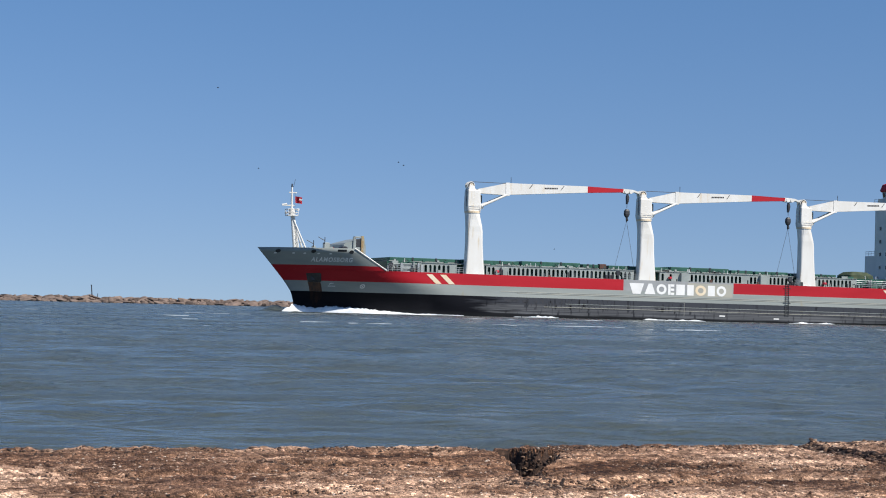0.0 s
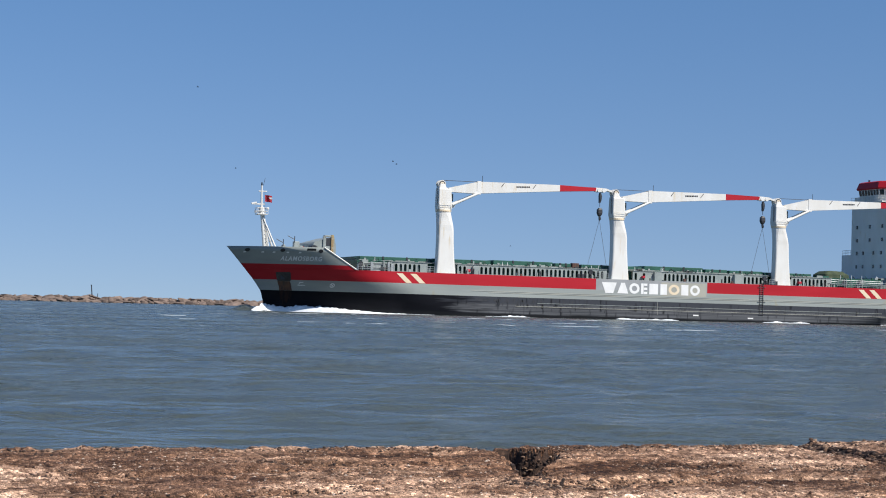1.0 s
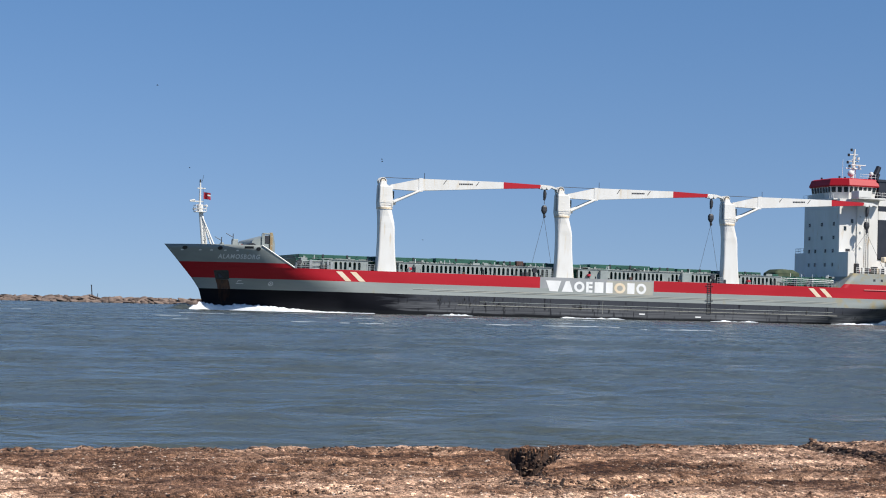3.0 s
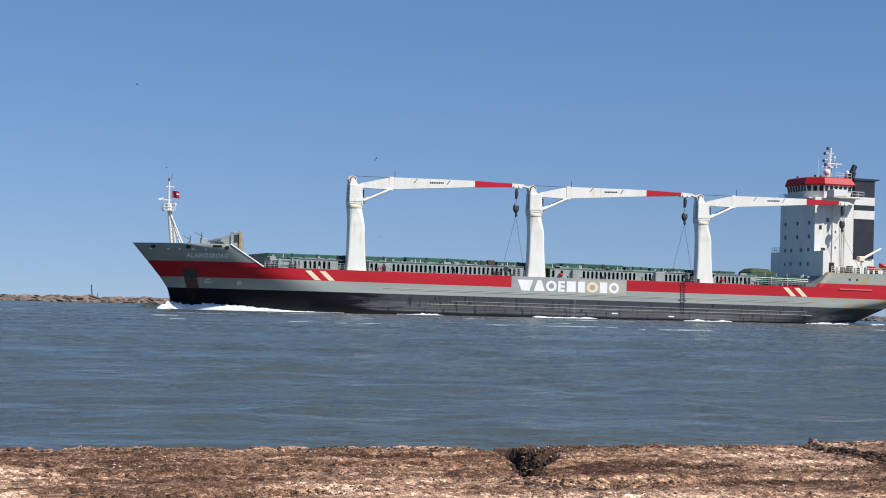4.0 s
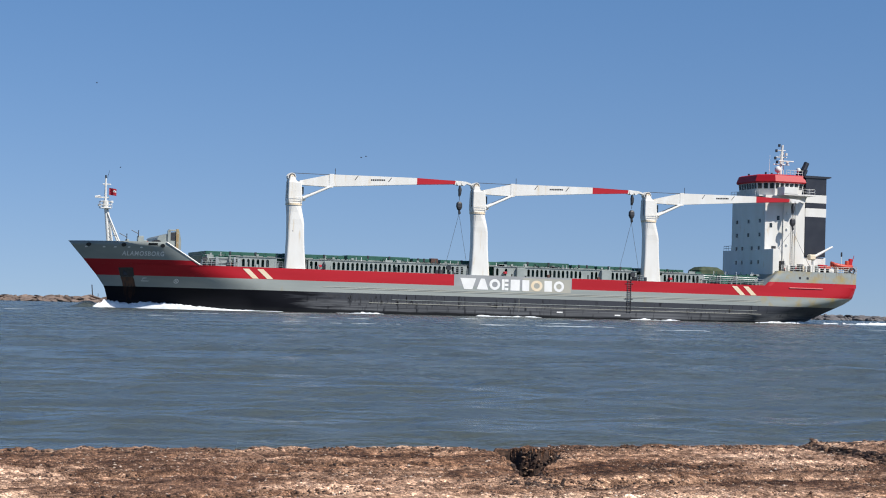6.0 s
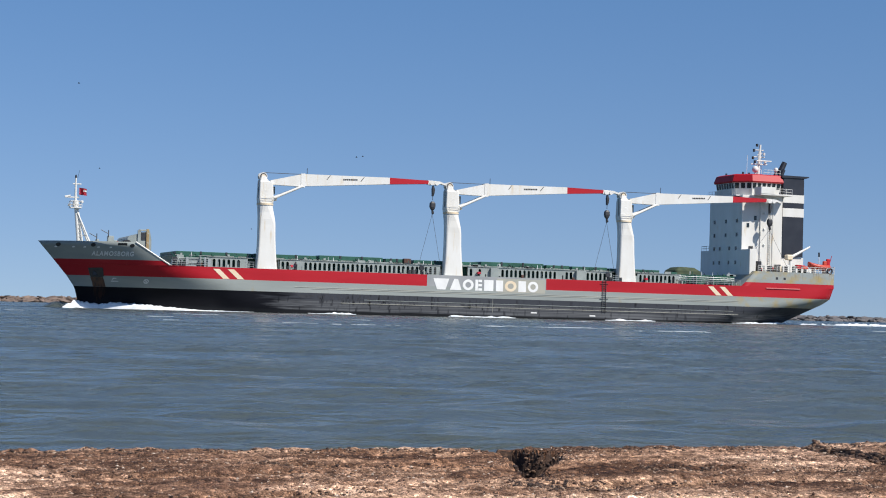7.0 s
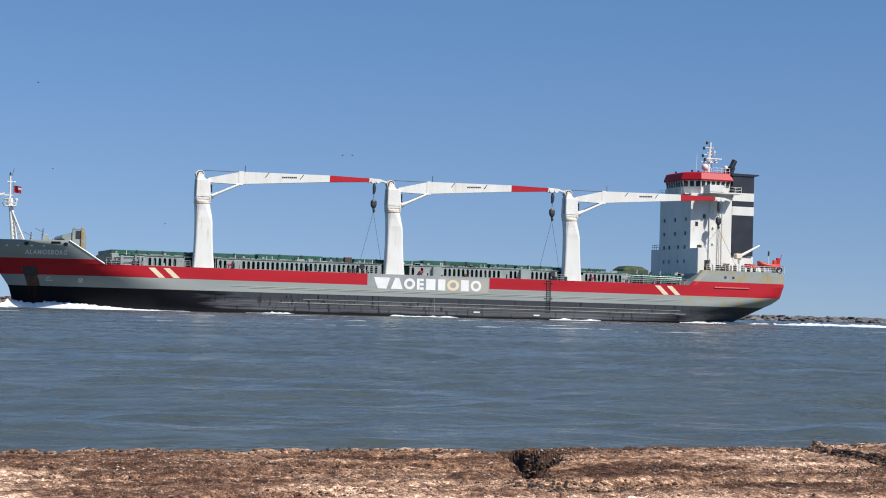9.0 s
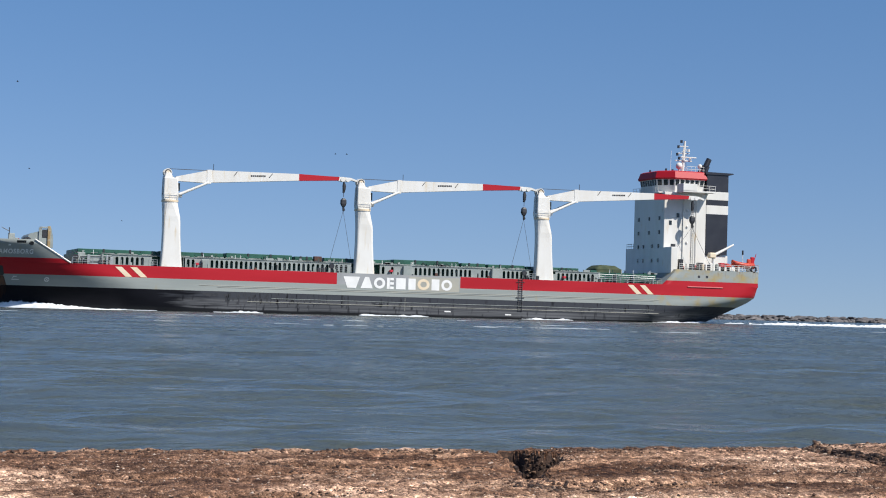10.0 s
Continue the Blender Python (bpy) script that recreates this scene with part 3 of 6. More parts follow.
# ---- near jetty: worn concrete cap with a broken notch, exposed pebbles ----
def concrete_material():
    m = bpy.data.materials.new("worn_concrete")
    m.use_nodes = True
    nt, n = m.node_tree, m.node_tree.nodes
    p = n["Principled BSDF"]
    p.inputs["Roughness"].default_value, p.inputs["Specular IOR Level"].default_value = 0.9, 0.25
    tc = n.new("ShaderNodeTexCoord")

    def nz(scale, st, detail=6.0):
        mp = n.new("ShaderNodeMapping")
        mp.inputs["Scale"].default_value = st
        nt.links.new(tc.outputs["Object"], mp.inputs[0])
        t = n.new("ShaderNodeTexNoise")
        t.inputs["Scale"].default_value, t.inputs["Detail"].default_value, t.inputs["Roughness"].default_value = scale, detail, 0.65
        nt.links.new(mp.outputs[0], t.inputs["Vector"])
        return t.outputs["Fac"]

    def ramp(src, stops):
        r = n.new("ShaderNodeValToRGB")
        nt.links.new(src, r.inputs[0])
        while len(r.color_ramp.elements) < len(stops):
            r.color_ramp.elements.new(0.5)
        for e, (pos, c) in zip(r.color_ramp.elements, stops):
            e.position, e.color = pos, (*c, 1)
        return r.outputs[0]

    patch = ramp(nz(2.4, (0.5, 0.75, 1)), ((0.36, (0.13, 0.080, 0.056)), (0.46, (0.218, 0.140, 0.096)), (0.57, (0.55, 0.41, 0.315)), (0.66, (0.66, 0.53, 0.43))))
    strata = ramp(nz(6.5, (0.13, 1.0, 1), 6), ((0.36, (0.36, 0.29, 0.25)), (0.47, (0.82, 0.77, 0.73)), (0.58, (1.42, 1.38, 1.33))))
    mp, vo, ve = n.new("ShaderNodeMapping"), n.new("ShaderNodeTexVoronoi"), n.new("ShaderNodeTexVoronoi")
    mp.inputs["Scale"].default_value = (1, 0.8, 1)
    warp, add = n.new("ShaderNodeTexNoise"), n.new("ShaderNodeVectorMath")
    warp.inputs["Scale"].default_value = 45
    nt.links.new(tc.outputs["Object"], warp.inputs["Vector"])
    add.operation = "MULTIPLY_ADD"
    nt.links.new(warp.outputs["Color"], add.inputs[0])
    add.inputs[1].default_value = (0.02, 0.02, 0.02)
    nt.links.new(tc.outputs["Object"], add.inputs[2])
    nt.links.new(add.outputs[0], mp.inputs[0])
    ve.feature = "DISTANCE_TO_EDGE"
    for t in (vo, ve):
        t.inputs["Scale"].default_value = 105
        nt.links.new(mp.outputs[0], t.inputs["Vector"])
    sep = n.new("ShaderNodeSeparateColor")
    nt.links.new(vo.outputs["Color"], sep.inputs[0])
    stones = ramp(sep.outputs[0], ((0.0, (0.25, 0.19, 0.16)), (0.45, (0.75, 0.66, 0.60)), (0.8, (1.2, 1.12, 1.06)), (0.97, (2.1, 2.0, 1.95))))
    joints = ramp(ve.outputs["Distance"], ((0.0, (0.35, 0.30, 0.27)), (0.16, (1.0, 1.0, 1.0))))
    grain = ramp(nz(22, (1, 0.8, 1), 8), ((0.34, (0.26, 0.20, 0.17)), (0.47, (0.85, 0.80, 0.77)), (0.58, (1.45, 1.42, 1.38)), (0.68, (2.0, 1.95, 1.9))))

    def mult(a, b, fac):
        mx = n.new("ShaderNodeMix")
        mx.data_type, mx.blend_type = "RGBA", "MULTIPLY"
        mx.inputs["Factor"].default_value = fac
        nt.links.new(a, mx.inputs[6])
        nt.links.new(b, mx.inputs[7])
        return mx.outputs[2]

    # a broad zone round the notch, browner and darker, with a ragged outline
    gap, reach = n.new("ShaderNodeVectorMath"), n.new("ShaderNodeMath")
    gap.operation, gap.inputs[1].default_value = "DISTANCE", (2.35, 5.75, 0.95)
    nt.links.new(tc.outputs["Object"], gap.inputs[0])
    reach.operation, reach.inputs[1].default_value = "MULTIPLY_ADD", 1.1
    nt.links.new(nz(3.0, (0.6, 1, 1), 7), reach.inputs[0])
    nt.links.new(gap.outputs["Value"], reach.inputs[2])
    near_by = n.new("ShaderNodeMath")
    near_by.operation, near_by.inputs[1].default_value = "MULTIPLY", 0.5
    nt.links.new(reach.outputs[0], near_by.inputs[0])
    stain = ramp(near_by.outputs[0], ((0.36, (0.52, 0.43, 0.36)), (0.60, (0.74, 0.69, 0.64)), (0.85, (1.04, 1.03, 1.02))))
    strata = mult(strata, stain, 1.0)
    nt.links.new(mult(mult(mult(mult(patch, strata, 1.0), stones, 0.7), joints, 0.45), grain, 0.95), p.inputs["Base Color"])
    b1, b2 = n.new("ShaderNodeBump"), n.new("ShaderNodeBump")
    b1.inputs["Strength"].default_value, b1.inputs["Distance"].default_value = 0.9, 0.012
    b2.inputs["Strength"].default_value, b2.inputs["Distance"].default_value = 0.7, 0.010
    nt.links.new(ve.outputs["Distance"], b1.inputs["Height"])
    nt.links.new(nz(90, (1, 1, 1), 3), b2.inputs["Height"])
    nt.links.new(b1.outputs[0], b2.inputs["Normal"])
    nt.links.new(b2.outputs[0], p.inputs["Normal"])
    return m


def pebble_material(name, stops):
    """Stones whose tone differs from one to the next."""
    m = bpy.data.materials.new(name)
    m.use_nodes = True
    nt, n = m.node_tree, m.node_tree.nodes
    g, r = n.new("ShaderNodeNewGeometry"), n.new("ShaderNodeValToRGB")
    nt.links.new(g.outputs["Random Per Island"], r.inputs[0])
    while len(r.color_ramp.elements) < len(stops):
        r.color_ramp.elements.new(0.5)
    for e, (pos, c) in zip(r.color_ramp.elements, stops):
        e.position, e.color = pos, (*c, 1)
    nt.links.new(r.outputs[0], n["Principled BSDF"].inputs["Base Color"])
    n["Principled BSDF"].inputs["Roughness"].default_value = 0.75
    return m


def smooth01(x):
    x = np.clip(x, 0, 1)
    return x * x * (3 - 2 * x)


def vnoise(x, y, seed, cell):
    """Smooth value noise on a plane."""
    g = np.random.default_rng(seed).random((257, 257))
    u, v = x / cell + 40, y / cell + 40
    i, j = np.floor(u).astype(int), np.floor(v).astype(int)
    a, b = smooth01(u - i), smooth01(v - j)
    i, j = i % 256, j % 256
    return (g[i, j] * (1 - a) + g[i + 1, j] * a) * (1 - b) + (g[i, j + 1] * (1 - a) + g[i + 1, j + 1] * a) * b - 0.5


CRACK = ((2.46, 6.95), (2.475, 6.55), (2.565, 6.31), (2.41, 5.88), (2.27, 5.55), (2.18, 5.30))


def crack_distance(x, y):
    d = np.full_like(x, 9.0)
    along = np.zeros_like(x)
    for k, ((ax, ay), (bx, by)) in enumerate(zip(CRACK, CRACK[1:])):
        t = np.clip(((x - ax) * (bx - ax) + (y - ay) * (by - ay)) / ((bx - ax) ** 2 + (by - ay) ** 2), 0, 1)
        dd = np.hypot(x - ax - t * (bx - ax), y - ay - t * (by - ay))
        along = np.where(dd < d, k + t, along)
        d = np.minimum(d, dd)
    return d, along


LAYERS = ((5.50, 0.5, 1.7, 0.055), (5.14, 2.05, 3.6, 0.050), (5.80, 1.3, 2.3, 0.030), (4.85, 0.0, 1.6, 0.04), (5.55, 2.6, 3.7, 0.024), (5.08, 1.98, 2.36, 0.04))


def layer_line(x):
    return 0.10 * vnoise(x, x * 0, 11, 0.5) + 0.05 * vnoise(x, x * 0, 12, 0.13)


def layer_edge(x, y):
    """Where the thicker layer at one end of the cap begins."""
    return np.interp(y, (4.3, 5.0, 5.5, 6.2, 6.6), (3.86, 3.80, 3.80, 3.86, 3.92)) + 0.07 * vnoise(y, y * 0, 31, 0.16) + 0.03 * vnoise(y, y * 0, 33, 0.05)


def notch_drop(x, y):
    """How far the broken notch lies below the cap's surface."""
    d, along = crack_distance(x + 0.06 * vnoise(x, y, 21, 0.10) + 0.06 * vnoise(x, y, 23, 0.045), y + 0.10 * vnoise(x, y, 22, 0.12) + 0.06 * vnoise(x, y, 24, 0.05))
    wid = np.interp(along, (0, 1, 2, 3, 4, 5), (0.055, 0.055, 0.100, 0.075, 0.040, 0.012))
    return np.interp(along, (0, 1, 2, 3, 4, 5), (0.22, 0.20, 0.16, 0.12, 0.07, 0.02)) * smooth01((wid * 1.35 - d) / (wid * 0.7))


def cap_height(x, y):
    """Height of the cap's worn surface."""
    z = 0.95 + 0.014 * vnoise(x, y, 1, 0.7) + 0.009 * vnoise(x, y, 2, 0.22) + 0.012 * vnoise(x, y, 3, 0.085) + 0.011 * vnoise(x, y, 4, 0.038) + 0.008 * vnoise(x, y, 5, 0.019)
    # washed-out layers: shallow steps that run along the jetty
    for y0, x0, x1, dep in LAYERS:
        line = y0 + layer_line(x)
        inside = smooth01((x - x0) / 0.3) * smooth01((x1 - x) / 0.3)
        z -= dep * inside * np.exp(-((y - line) / 0.05) ** 2)
    # the broken notch, open to the water side
    z -= notch_drop(x, y)
    # a thicker layer left standing at one end
    side = smooth01((x - layer_edge(x, y)) / 0.022)
    z += 0.021 * side + 0.008 * side * vnoise(x, y, 32, 0.12) - 0.012 * np.exp(-((x - layer_edge(x, y) + 0.03) / 0.03) ** 2)
    return z


def boulder_bm(rg, bm=None, at=(0, 0, 0), size=(1, 1, 1), turn=0.0):
    """A blocky, chipped rock."""
    bm = bm or bmesh.new()
    rot = Euler((rg.uniform(-.3, .3), rg.uniform(-.3, .3), turn)).to_matrix()
    ring = []
    for z, k in ((-1, .95), (-.35, 1.08), (.55, 1.0), (1, .72)):
        ring.append([])
        for cx, cy in ((1, .55), (.55, 1), (-.6, 1), (-1, .5), (-1, -.6), (-.5, -1), (.6, -1), (1, -.5)):
            c = Vector((cx * k * rg.uniform(.82, 1.12) * size[0], cy * k * rg.uniform(.82, 1.12) * size[1], (z + rg.uniform(-.15, .15)) * size[2]))
            ring[-1].append(rot @ c + Vector(at))
    loft(bm, ring)
    return bm


M_RUBBLE = pebble_material("rubble_brown", ((0.0, (0.018, 0.010, 0.007)), (0.45, (0.055, 0.028, 0.017)), (0.75, (0.12, 0.064, 0.038)), (0.90, (0.24, 0.15, 0.095)), (0.98, (0.40, 0.30, 0.22))))


def build_cap():
    xs = np.concatenate([np.linspace(-14, -0.1, 24), np.arange(0.0, 5.2, 0.0095), np.linspace(5.4, 16, 18)])
    v = np.concatenate([[-7, -3, 0, 2, 3.4], np.arange(4.3, 6.60, 0.0165)])
    xx, vv = np.meshgrid(xs, v)
    rim = 6.60 + 0.10 * vnoise(xx, vv * 0, 41, 0.6) + 0.05 * vnoise(xx, vv * 0, 42, 0.1)
    yy = np.where(vv > 4.2, 4.3 + (vv - 4.3) * (rim - 4.3) / 2.3, vv)
    zz = cap_height(xx, yy)
    zz -= 0.05 * smooth01((yy - rim + 0.10) / 0.10) ** 2
    rows = [np.stack([xx, yy, zz], -1)]
    last = rows[0][-1]
    for dy, z in ((0.02, 0.82), (0.06, 0.4), (0.1, -1.2)):
        r = last.copy()
        r[:, 1] += dy + 0.04 * vnoise(r[:, 0], r[:, 0] * 0 + z, 51, 0.2)
        r[:, 2] = z
        rows.append(r[None])
    P = np.concatenate(rows, 0)
    nr, nc = P.shape[:2]
    idx = np.arange(nr * nc).reshape(nr, nc)
    faces = np.stack([idx[:-1, :-1], idx[:-1, 1:], idx[1:, 1:], idx[1:, :-1]], -1).reshape(-1, 4)
    me = bpy.data.meshes.new("jetty_cap")
    me.from_pydata(P.reshape(-1, 3).tolist(), [], faces.tolist())
    me.materials.append(concrete_material())
    # brown broken aggregate, darkened to hold the shade of notch, steps and edge
    me.materials.append(mat("broken_aggregate_and_shade", (0.075, 0.040, 0.025), (0.024, 0.014, 0.010), 60, rough=0.9, bump=0.006, fine=150, stain=(0.16, 0.09, 0.055), amount=0.5, stain_size=45))
    Q = P.reshape(-1, 3)[faces].mean(1)
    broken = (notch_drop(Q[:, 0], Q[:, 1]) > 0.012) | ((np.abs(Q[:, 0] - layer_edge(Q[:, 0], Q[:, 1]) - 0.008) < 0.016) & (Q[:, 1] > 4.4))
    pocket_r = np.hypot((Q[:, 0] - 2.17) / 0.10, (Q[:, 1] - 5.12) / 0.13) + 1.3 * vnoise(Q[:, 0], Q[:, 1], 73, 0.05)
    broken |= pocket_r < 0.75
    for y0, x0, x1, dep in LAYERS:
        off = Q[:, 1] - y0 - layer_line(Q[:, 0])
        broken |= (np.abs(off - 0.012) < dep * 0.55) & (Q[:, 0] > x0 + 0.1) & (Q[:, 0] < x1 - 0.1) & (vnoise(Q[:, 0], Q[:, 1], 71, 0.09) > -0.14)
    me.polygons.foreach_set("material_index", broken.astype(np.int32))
    cap = tagged(new("jetty_cap", me), "worn brown concrete jetty cap with a broken notch", "jetty", kind="structure")
    # pebbles left proud of the worn surface
    rg = np.random.default_rng(8)
    n = 24000
    px, py = rg.uniform(0.1, 5.1, n), rg.uniform(4.35, 6.6, n)
    keep = (vnoise(px, py, 61, 0.25) + 0.35 * rg.random(n)) > -0.02
    px, py = px[keep], py[keep]
    inside = py < 6.50 + 0.10 * vnoise(px, py * 0, 41, 0.6) + 0.05 * vnoise(px, py * 0, 42, 0.1)
    px, py = px[inside], py[inside]
    pz = cap_height(px, py)
    base = np.array([(1, 0, 0), (-1, 0, 0), (0, 1, 0), (0, -1, 0), (0, 0, 1), (0, 0, -1)], float)
    tri = np.array([(0, 2, 4), (2, 1, 4), (1, 3, 4), (3, 0, 4), (2, 0, 5), (1, 2, 5), (3, 1, 5), (0, 3, 5)])
    V, F = [], []
    for i in range(len(px)):
        r = 0.0020 + 0.0045 * rg.random() ** 4
        a = rg.uniform(0, 6.28)
        c, s = math.cos(a), math.sin(a)
        b = base * r * rg.uniform(0.7, 1.3, (6, 1)) * np.array([1.2, 1.1, 0.75])
        b = np.stack([b[:, 0] * c - b[:, 1] * s, b[:, 0] * s + b[:, 1] * c, b[:, 2]], -1)
        V.append(b + (px[i], py[i], pz[i] + r * 0.15))
        F.append(tri + 6 * i)
    me = bpy.data.meshes.new("pebbles")
    me.from_pydata(np.concatenate(V).tolist(), [], np.concatenate(F).tolist())
    me.materials.append(pebble_material("exposed_pebbles", ((0.0, (0.028, 0.014, 0.009)), (0.42, (0.10, 0.047, 0.026)), (0.68, (0.24, 0.135, 0.08)), (0.88, (0.40, 0.28, 0.20)), (0.97, (0.52, 0.42, 0.34)))))
    # rubble of broken concrete in and beside the notch, and dark shingle caught in the washed-out layers
    rb = random.Random(17)
    spots = []
    for i in range(4200):
        k = 4.6 * rb.random() ** 0.8
        j = int(k)
        (ax, ay), (bx, by) = CRACK[j], CRACK[j + 1]
        x, y = ax + (bx - ax) * (k - j) + rb.gauss(0.0, 0.07), ay + (by - ay) * (k - j) + rb.gauss(0, 0.06)
        if notch_drop(np.array([x]), np.array([y]))[0] > 0.012:
            spots.append((x, y, 0.003 + 0.008 * rb.random() ** 2))
    for y0, x0, x1, dep in LAYERS:
        for i in range(int(1300 * (x1 - x0))):
            x = rb.uniform(x0 + 0.1, x1 - 0.1)
            line = y0 + float(layer_line(np.array([x]))[0])
            spots.append((x, line + rb.gauss(0, 0.028), 0.0018 + 0.004 * rb.random() ** 2))
    for i in range(1500):      # under the edge of the thicker layer
        y = rb.uniform(5.0, 6.5)
        spots.append((float(layer_edge(0.0, np.array([y]))[0]) + rb.gauss(-0.006, 0.012), y, 0.003 + 0.008 * rb.random() ** 2))
    for i in range(700):       # the pocket below the notch
        spots.append((2.19 + rb.gauss(0, 0.07), 5.12 + rb.gauss(0, 0.055), 0.002 + 0.006 * rb.random() ** 2))
    for i in range(1500):      # loose stones along the water-side rim
        spots.append((rb.uniform(0.1, 5.0), 6.46 - abs(rb.gauss(0, 0.09)), 0.002 + 0.005 * rb.random() ** 2))
    outline = ((1, .55), (.55, 1), (-.6, 1), (-1, .5), (-1, -.6), (-.5, -1), (.6, -1), (1, -.5))
    sx, sy = np.array([p[0] for p in spots]), np.array([p[1] for p in spots])
    sz = cap_height(sx, sy)
    V, F = [], []
    for (x, y, r), z in zip(spots, sz):
        if y > 6.5:
            continue
        at, a = len(V), rb.uniform(0, 6.28)
        c, s, wy, wz = math.cos(a), math.sin(a), rb.uniform(.7, 1.1), rb.uniform(.5, .9)
        for h, w in ((-.5, 1.0), (.45, 1.0), (.9, .6)):
            for ox, oy in outline:
                u, v = ox * w * r * rb.uniform(.75, 1.15), oy * w * r * wy * rb.uniform(.75, 1.15)
                V.append((x + u * c - v * s, y + u * s + v * c, z + r * wz * (h + rb.uniform(-.15, .15) + 0.3)))
        for q in (0, 8):
            F += [(at + q + m, at + q + (m + 1) % 8, at + q + 8 + (m + 1) % 8, at + q + 8 + m) for m in range(8)]
        F.append(tuple(at + 16 + m for m in range(8)))
    rubble = bpy.data.meshes.new("rubble")
    rubble.from_pydata(V, [], F)
    rubble.materials.append(M_RUBBLE)
    tagged(new("rubble", rubble), "dark brown broken concrete rubble in the notch", "rubble", kind="stuff")
    tagged(new("pebbles", me), "brown and pale pebbles bedded in worn concrete", "pebbles", kind="stuff")


build_cap()

# ---- far jetty across the channel ----
M_ROCK = mat("granite_tan", (0.20, 0.145, 0.115), (0.11, 0.08, 0.065), 0.8, rough=0.85, bump=0.1, fine=3, stain=(0.09, 0.07, 0.06), amount=0.3, stain_size=0.5, per_object=0.3)
M_ROCKD = mat("basalt_dark", (0.085, 0.082, 0.085), (0.15, 0.135, 0.13), 0.8, rough=0.8, bump=0.1, fine=3, stain=(0.04, 0.04, 0.042), amount=0.3, stain_size=0.5, per_object=0.35)


def build_breakwater():
    rg = random.Random(5)
    line = 592.0
    core = bmesh.new()
    loft(core, [[(x, line + 1.6, -1), (x, line + 4.0, 1.1), (x, line + 9, 1.2), (x, line + 13, -1)] for x in (-700, -200, 215)])
    bw = part("breakwater", core, M_ROCK, None)
    tagged(bw, "long low breakwater of tumbled tan granite blocks", "breakwater", kind="structure")
    core = bmesh.new()
    loft(core, [[(x, line + 1.6, -1), (x, line + 4.0, 1.1), (x, line + 9, 1.2), (x, line + 13, -1)] for x in (215, 500, 1200)])
    bd = part("breakwater_end", core, M_ROCKD, None)
    tagged(bd, "long low breakwater of dark wet rocks", "breakwater", kind="structure")
    kinds = []
    for m in (M_ROCK, M_ROCKD):
        row = []
        for i in range(9):
            me = bpy.data.meshes.new("boulder")
            bm = boulder_bm(rg)
            bm.to_mesh(me)
            bm.free()
            me.materials.append(m)
            row.append(me)
        kinds.append(row)
    for x0, x1, owner, row in ((44, 146, bw, kinds[0]), (312, 396, bd, kinds[1])):
        for tier, (dy, zz) in enumerate(((0.6, 0.15), (3.2, 0.85), (5.6, 1.2))):
            x = x0
            while x < x1:
                w = rg.choice((rg.uniform(0.5, 1.0), rg.uniform(0.8, 1.5), rg.uniform(1.2, 2.2)))
                ob = new("boulder", rg.choice(row))
                ob.parent = owner
                ob.matrix_basis = Matrix.LocRotScale((x + w, line + dy + rg.uniform(-.5, .5), zz + rg.uniform(-.25, .2) + w * .1),
                                                     Euler((rg.uniform(-.3, .3), rg.uniform(-.3, .3), rg.uniform(0, 6.3))), (w * 1.25, w * rg.uniform(.7, 1.1), rg.uniform(.3, .7)))
                x += w * 1.75
    for xa, xb, m, lab in ((-260, 43, M_ROCK, "tan granite blocks"), (147, 214, M_ROCK, "tan granite blocks"), (216, 311, M_ROCKD, "dark wet rocks"), (397, 620, M_ROCKD, "dark wet rocks")):
        V = bmesh.new()
        x = xa
        while x < xb:
            w = rg.uniform(0.8, 1.6)
            for dy, zz in ((0.6, 0.15), (3.2, 0.85), (5.6, 1.2)):
                boulder_bm(rg, V, (x + rg.uniform(-.5, .5), line + dy, zz), (w, w * .9, .7), rg.uniform(0, 6))
            x += w * 1.8
        tagged(part("far_rocks", V, m, None), lab + " along the far jetty", "rocks", kind="stuff")
    # marker post and stake
    p = part("marker_post", Tb((82.7, line + 5, 1.2), (82.3, line + 5, 5.7), 0.2, 0.16, 8), M_DARK, None)
    tagged(p, "thin leaning grey marker post on the far rocks", "post")
    part("post_cap", Tb((82.3, line + 5, 5.7), (82.29, line + 5, 5.9), 0.22, n=8), M_DARK, p)
    p = part("marker_post", Tb((84.4, line + 5, 1.2), (84.5, line + 5, 3.0), 0.12, 0.1, 8), M_DARK, None)
    tagged(p, "short grey stake on the far rocks", "post")


build_breakwater()

# ---- ship's fittings ----
def on_hull(s, z, out=0.03):
    return Vector((s, -half(s, z) - out, z))


def hull_patch(name, outline, material, label="", out=0.03, parent=ship):
    """A thin plate or paint mark on the port side, its outline in s and z, with a little thickness."""
    a = [on_hull(s, z, out) for s, z in outline]
    b = [on_hull(s, z, -0.03) for s, z in outline]
    return part(name, loft(bmesh.new(), [a, b]), material, parent, label)


# cream chevrons at both ends
for s0 in (26.45, 28.85, 115.9, 118.2):
    hull_patch("chevron", [(s0, 6.68), (s0 + 1.05, 6.68), (s0 + 2.75, 5.12), (s0 + 1.7, 5.12)], M_CREAM, "cream slanted paint stripe")


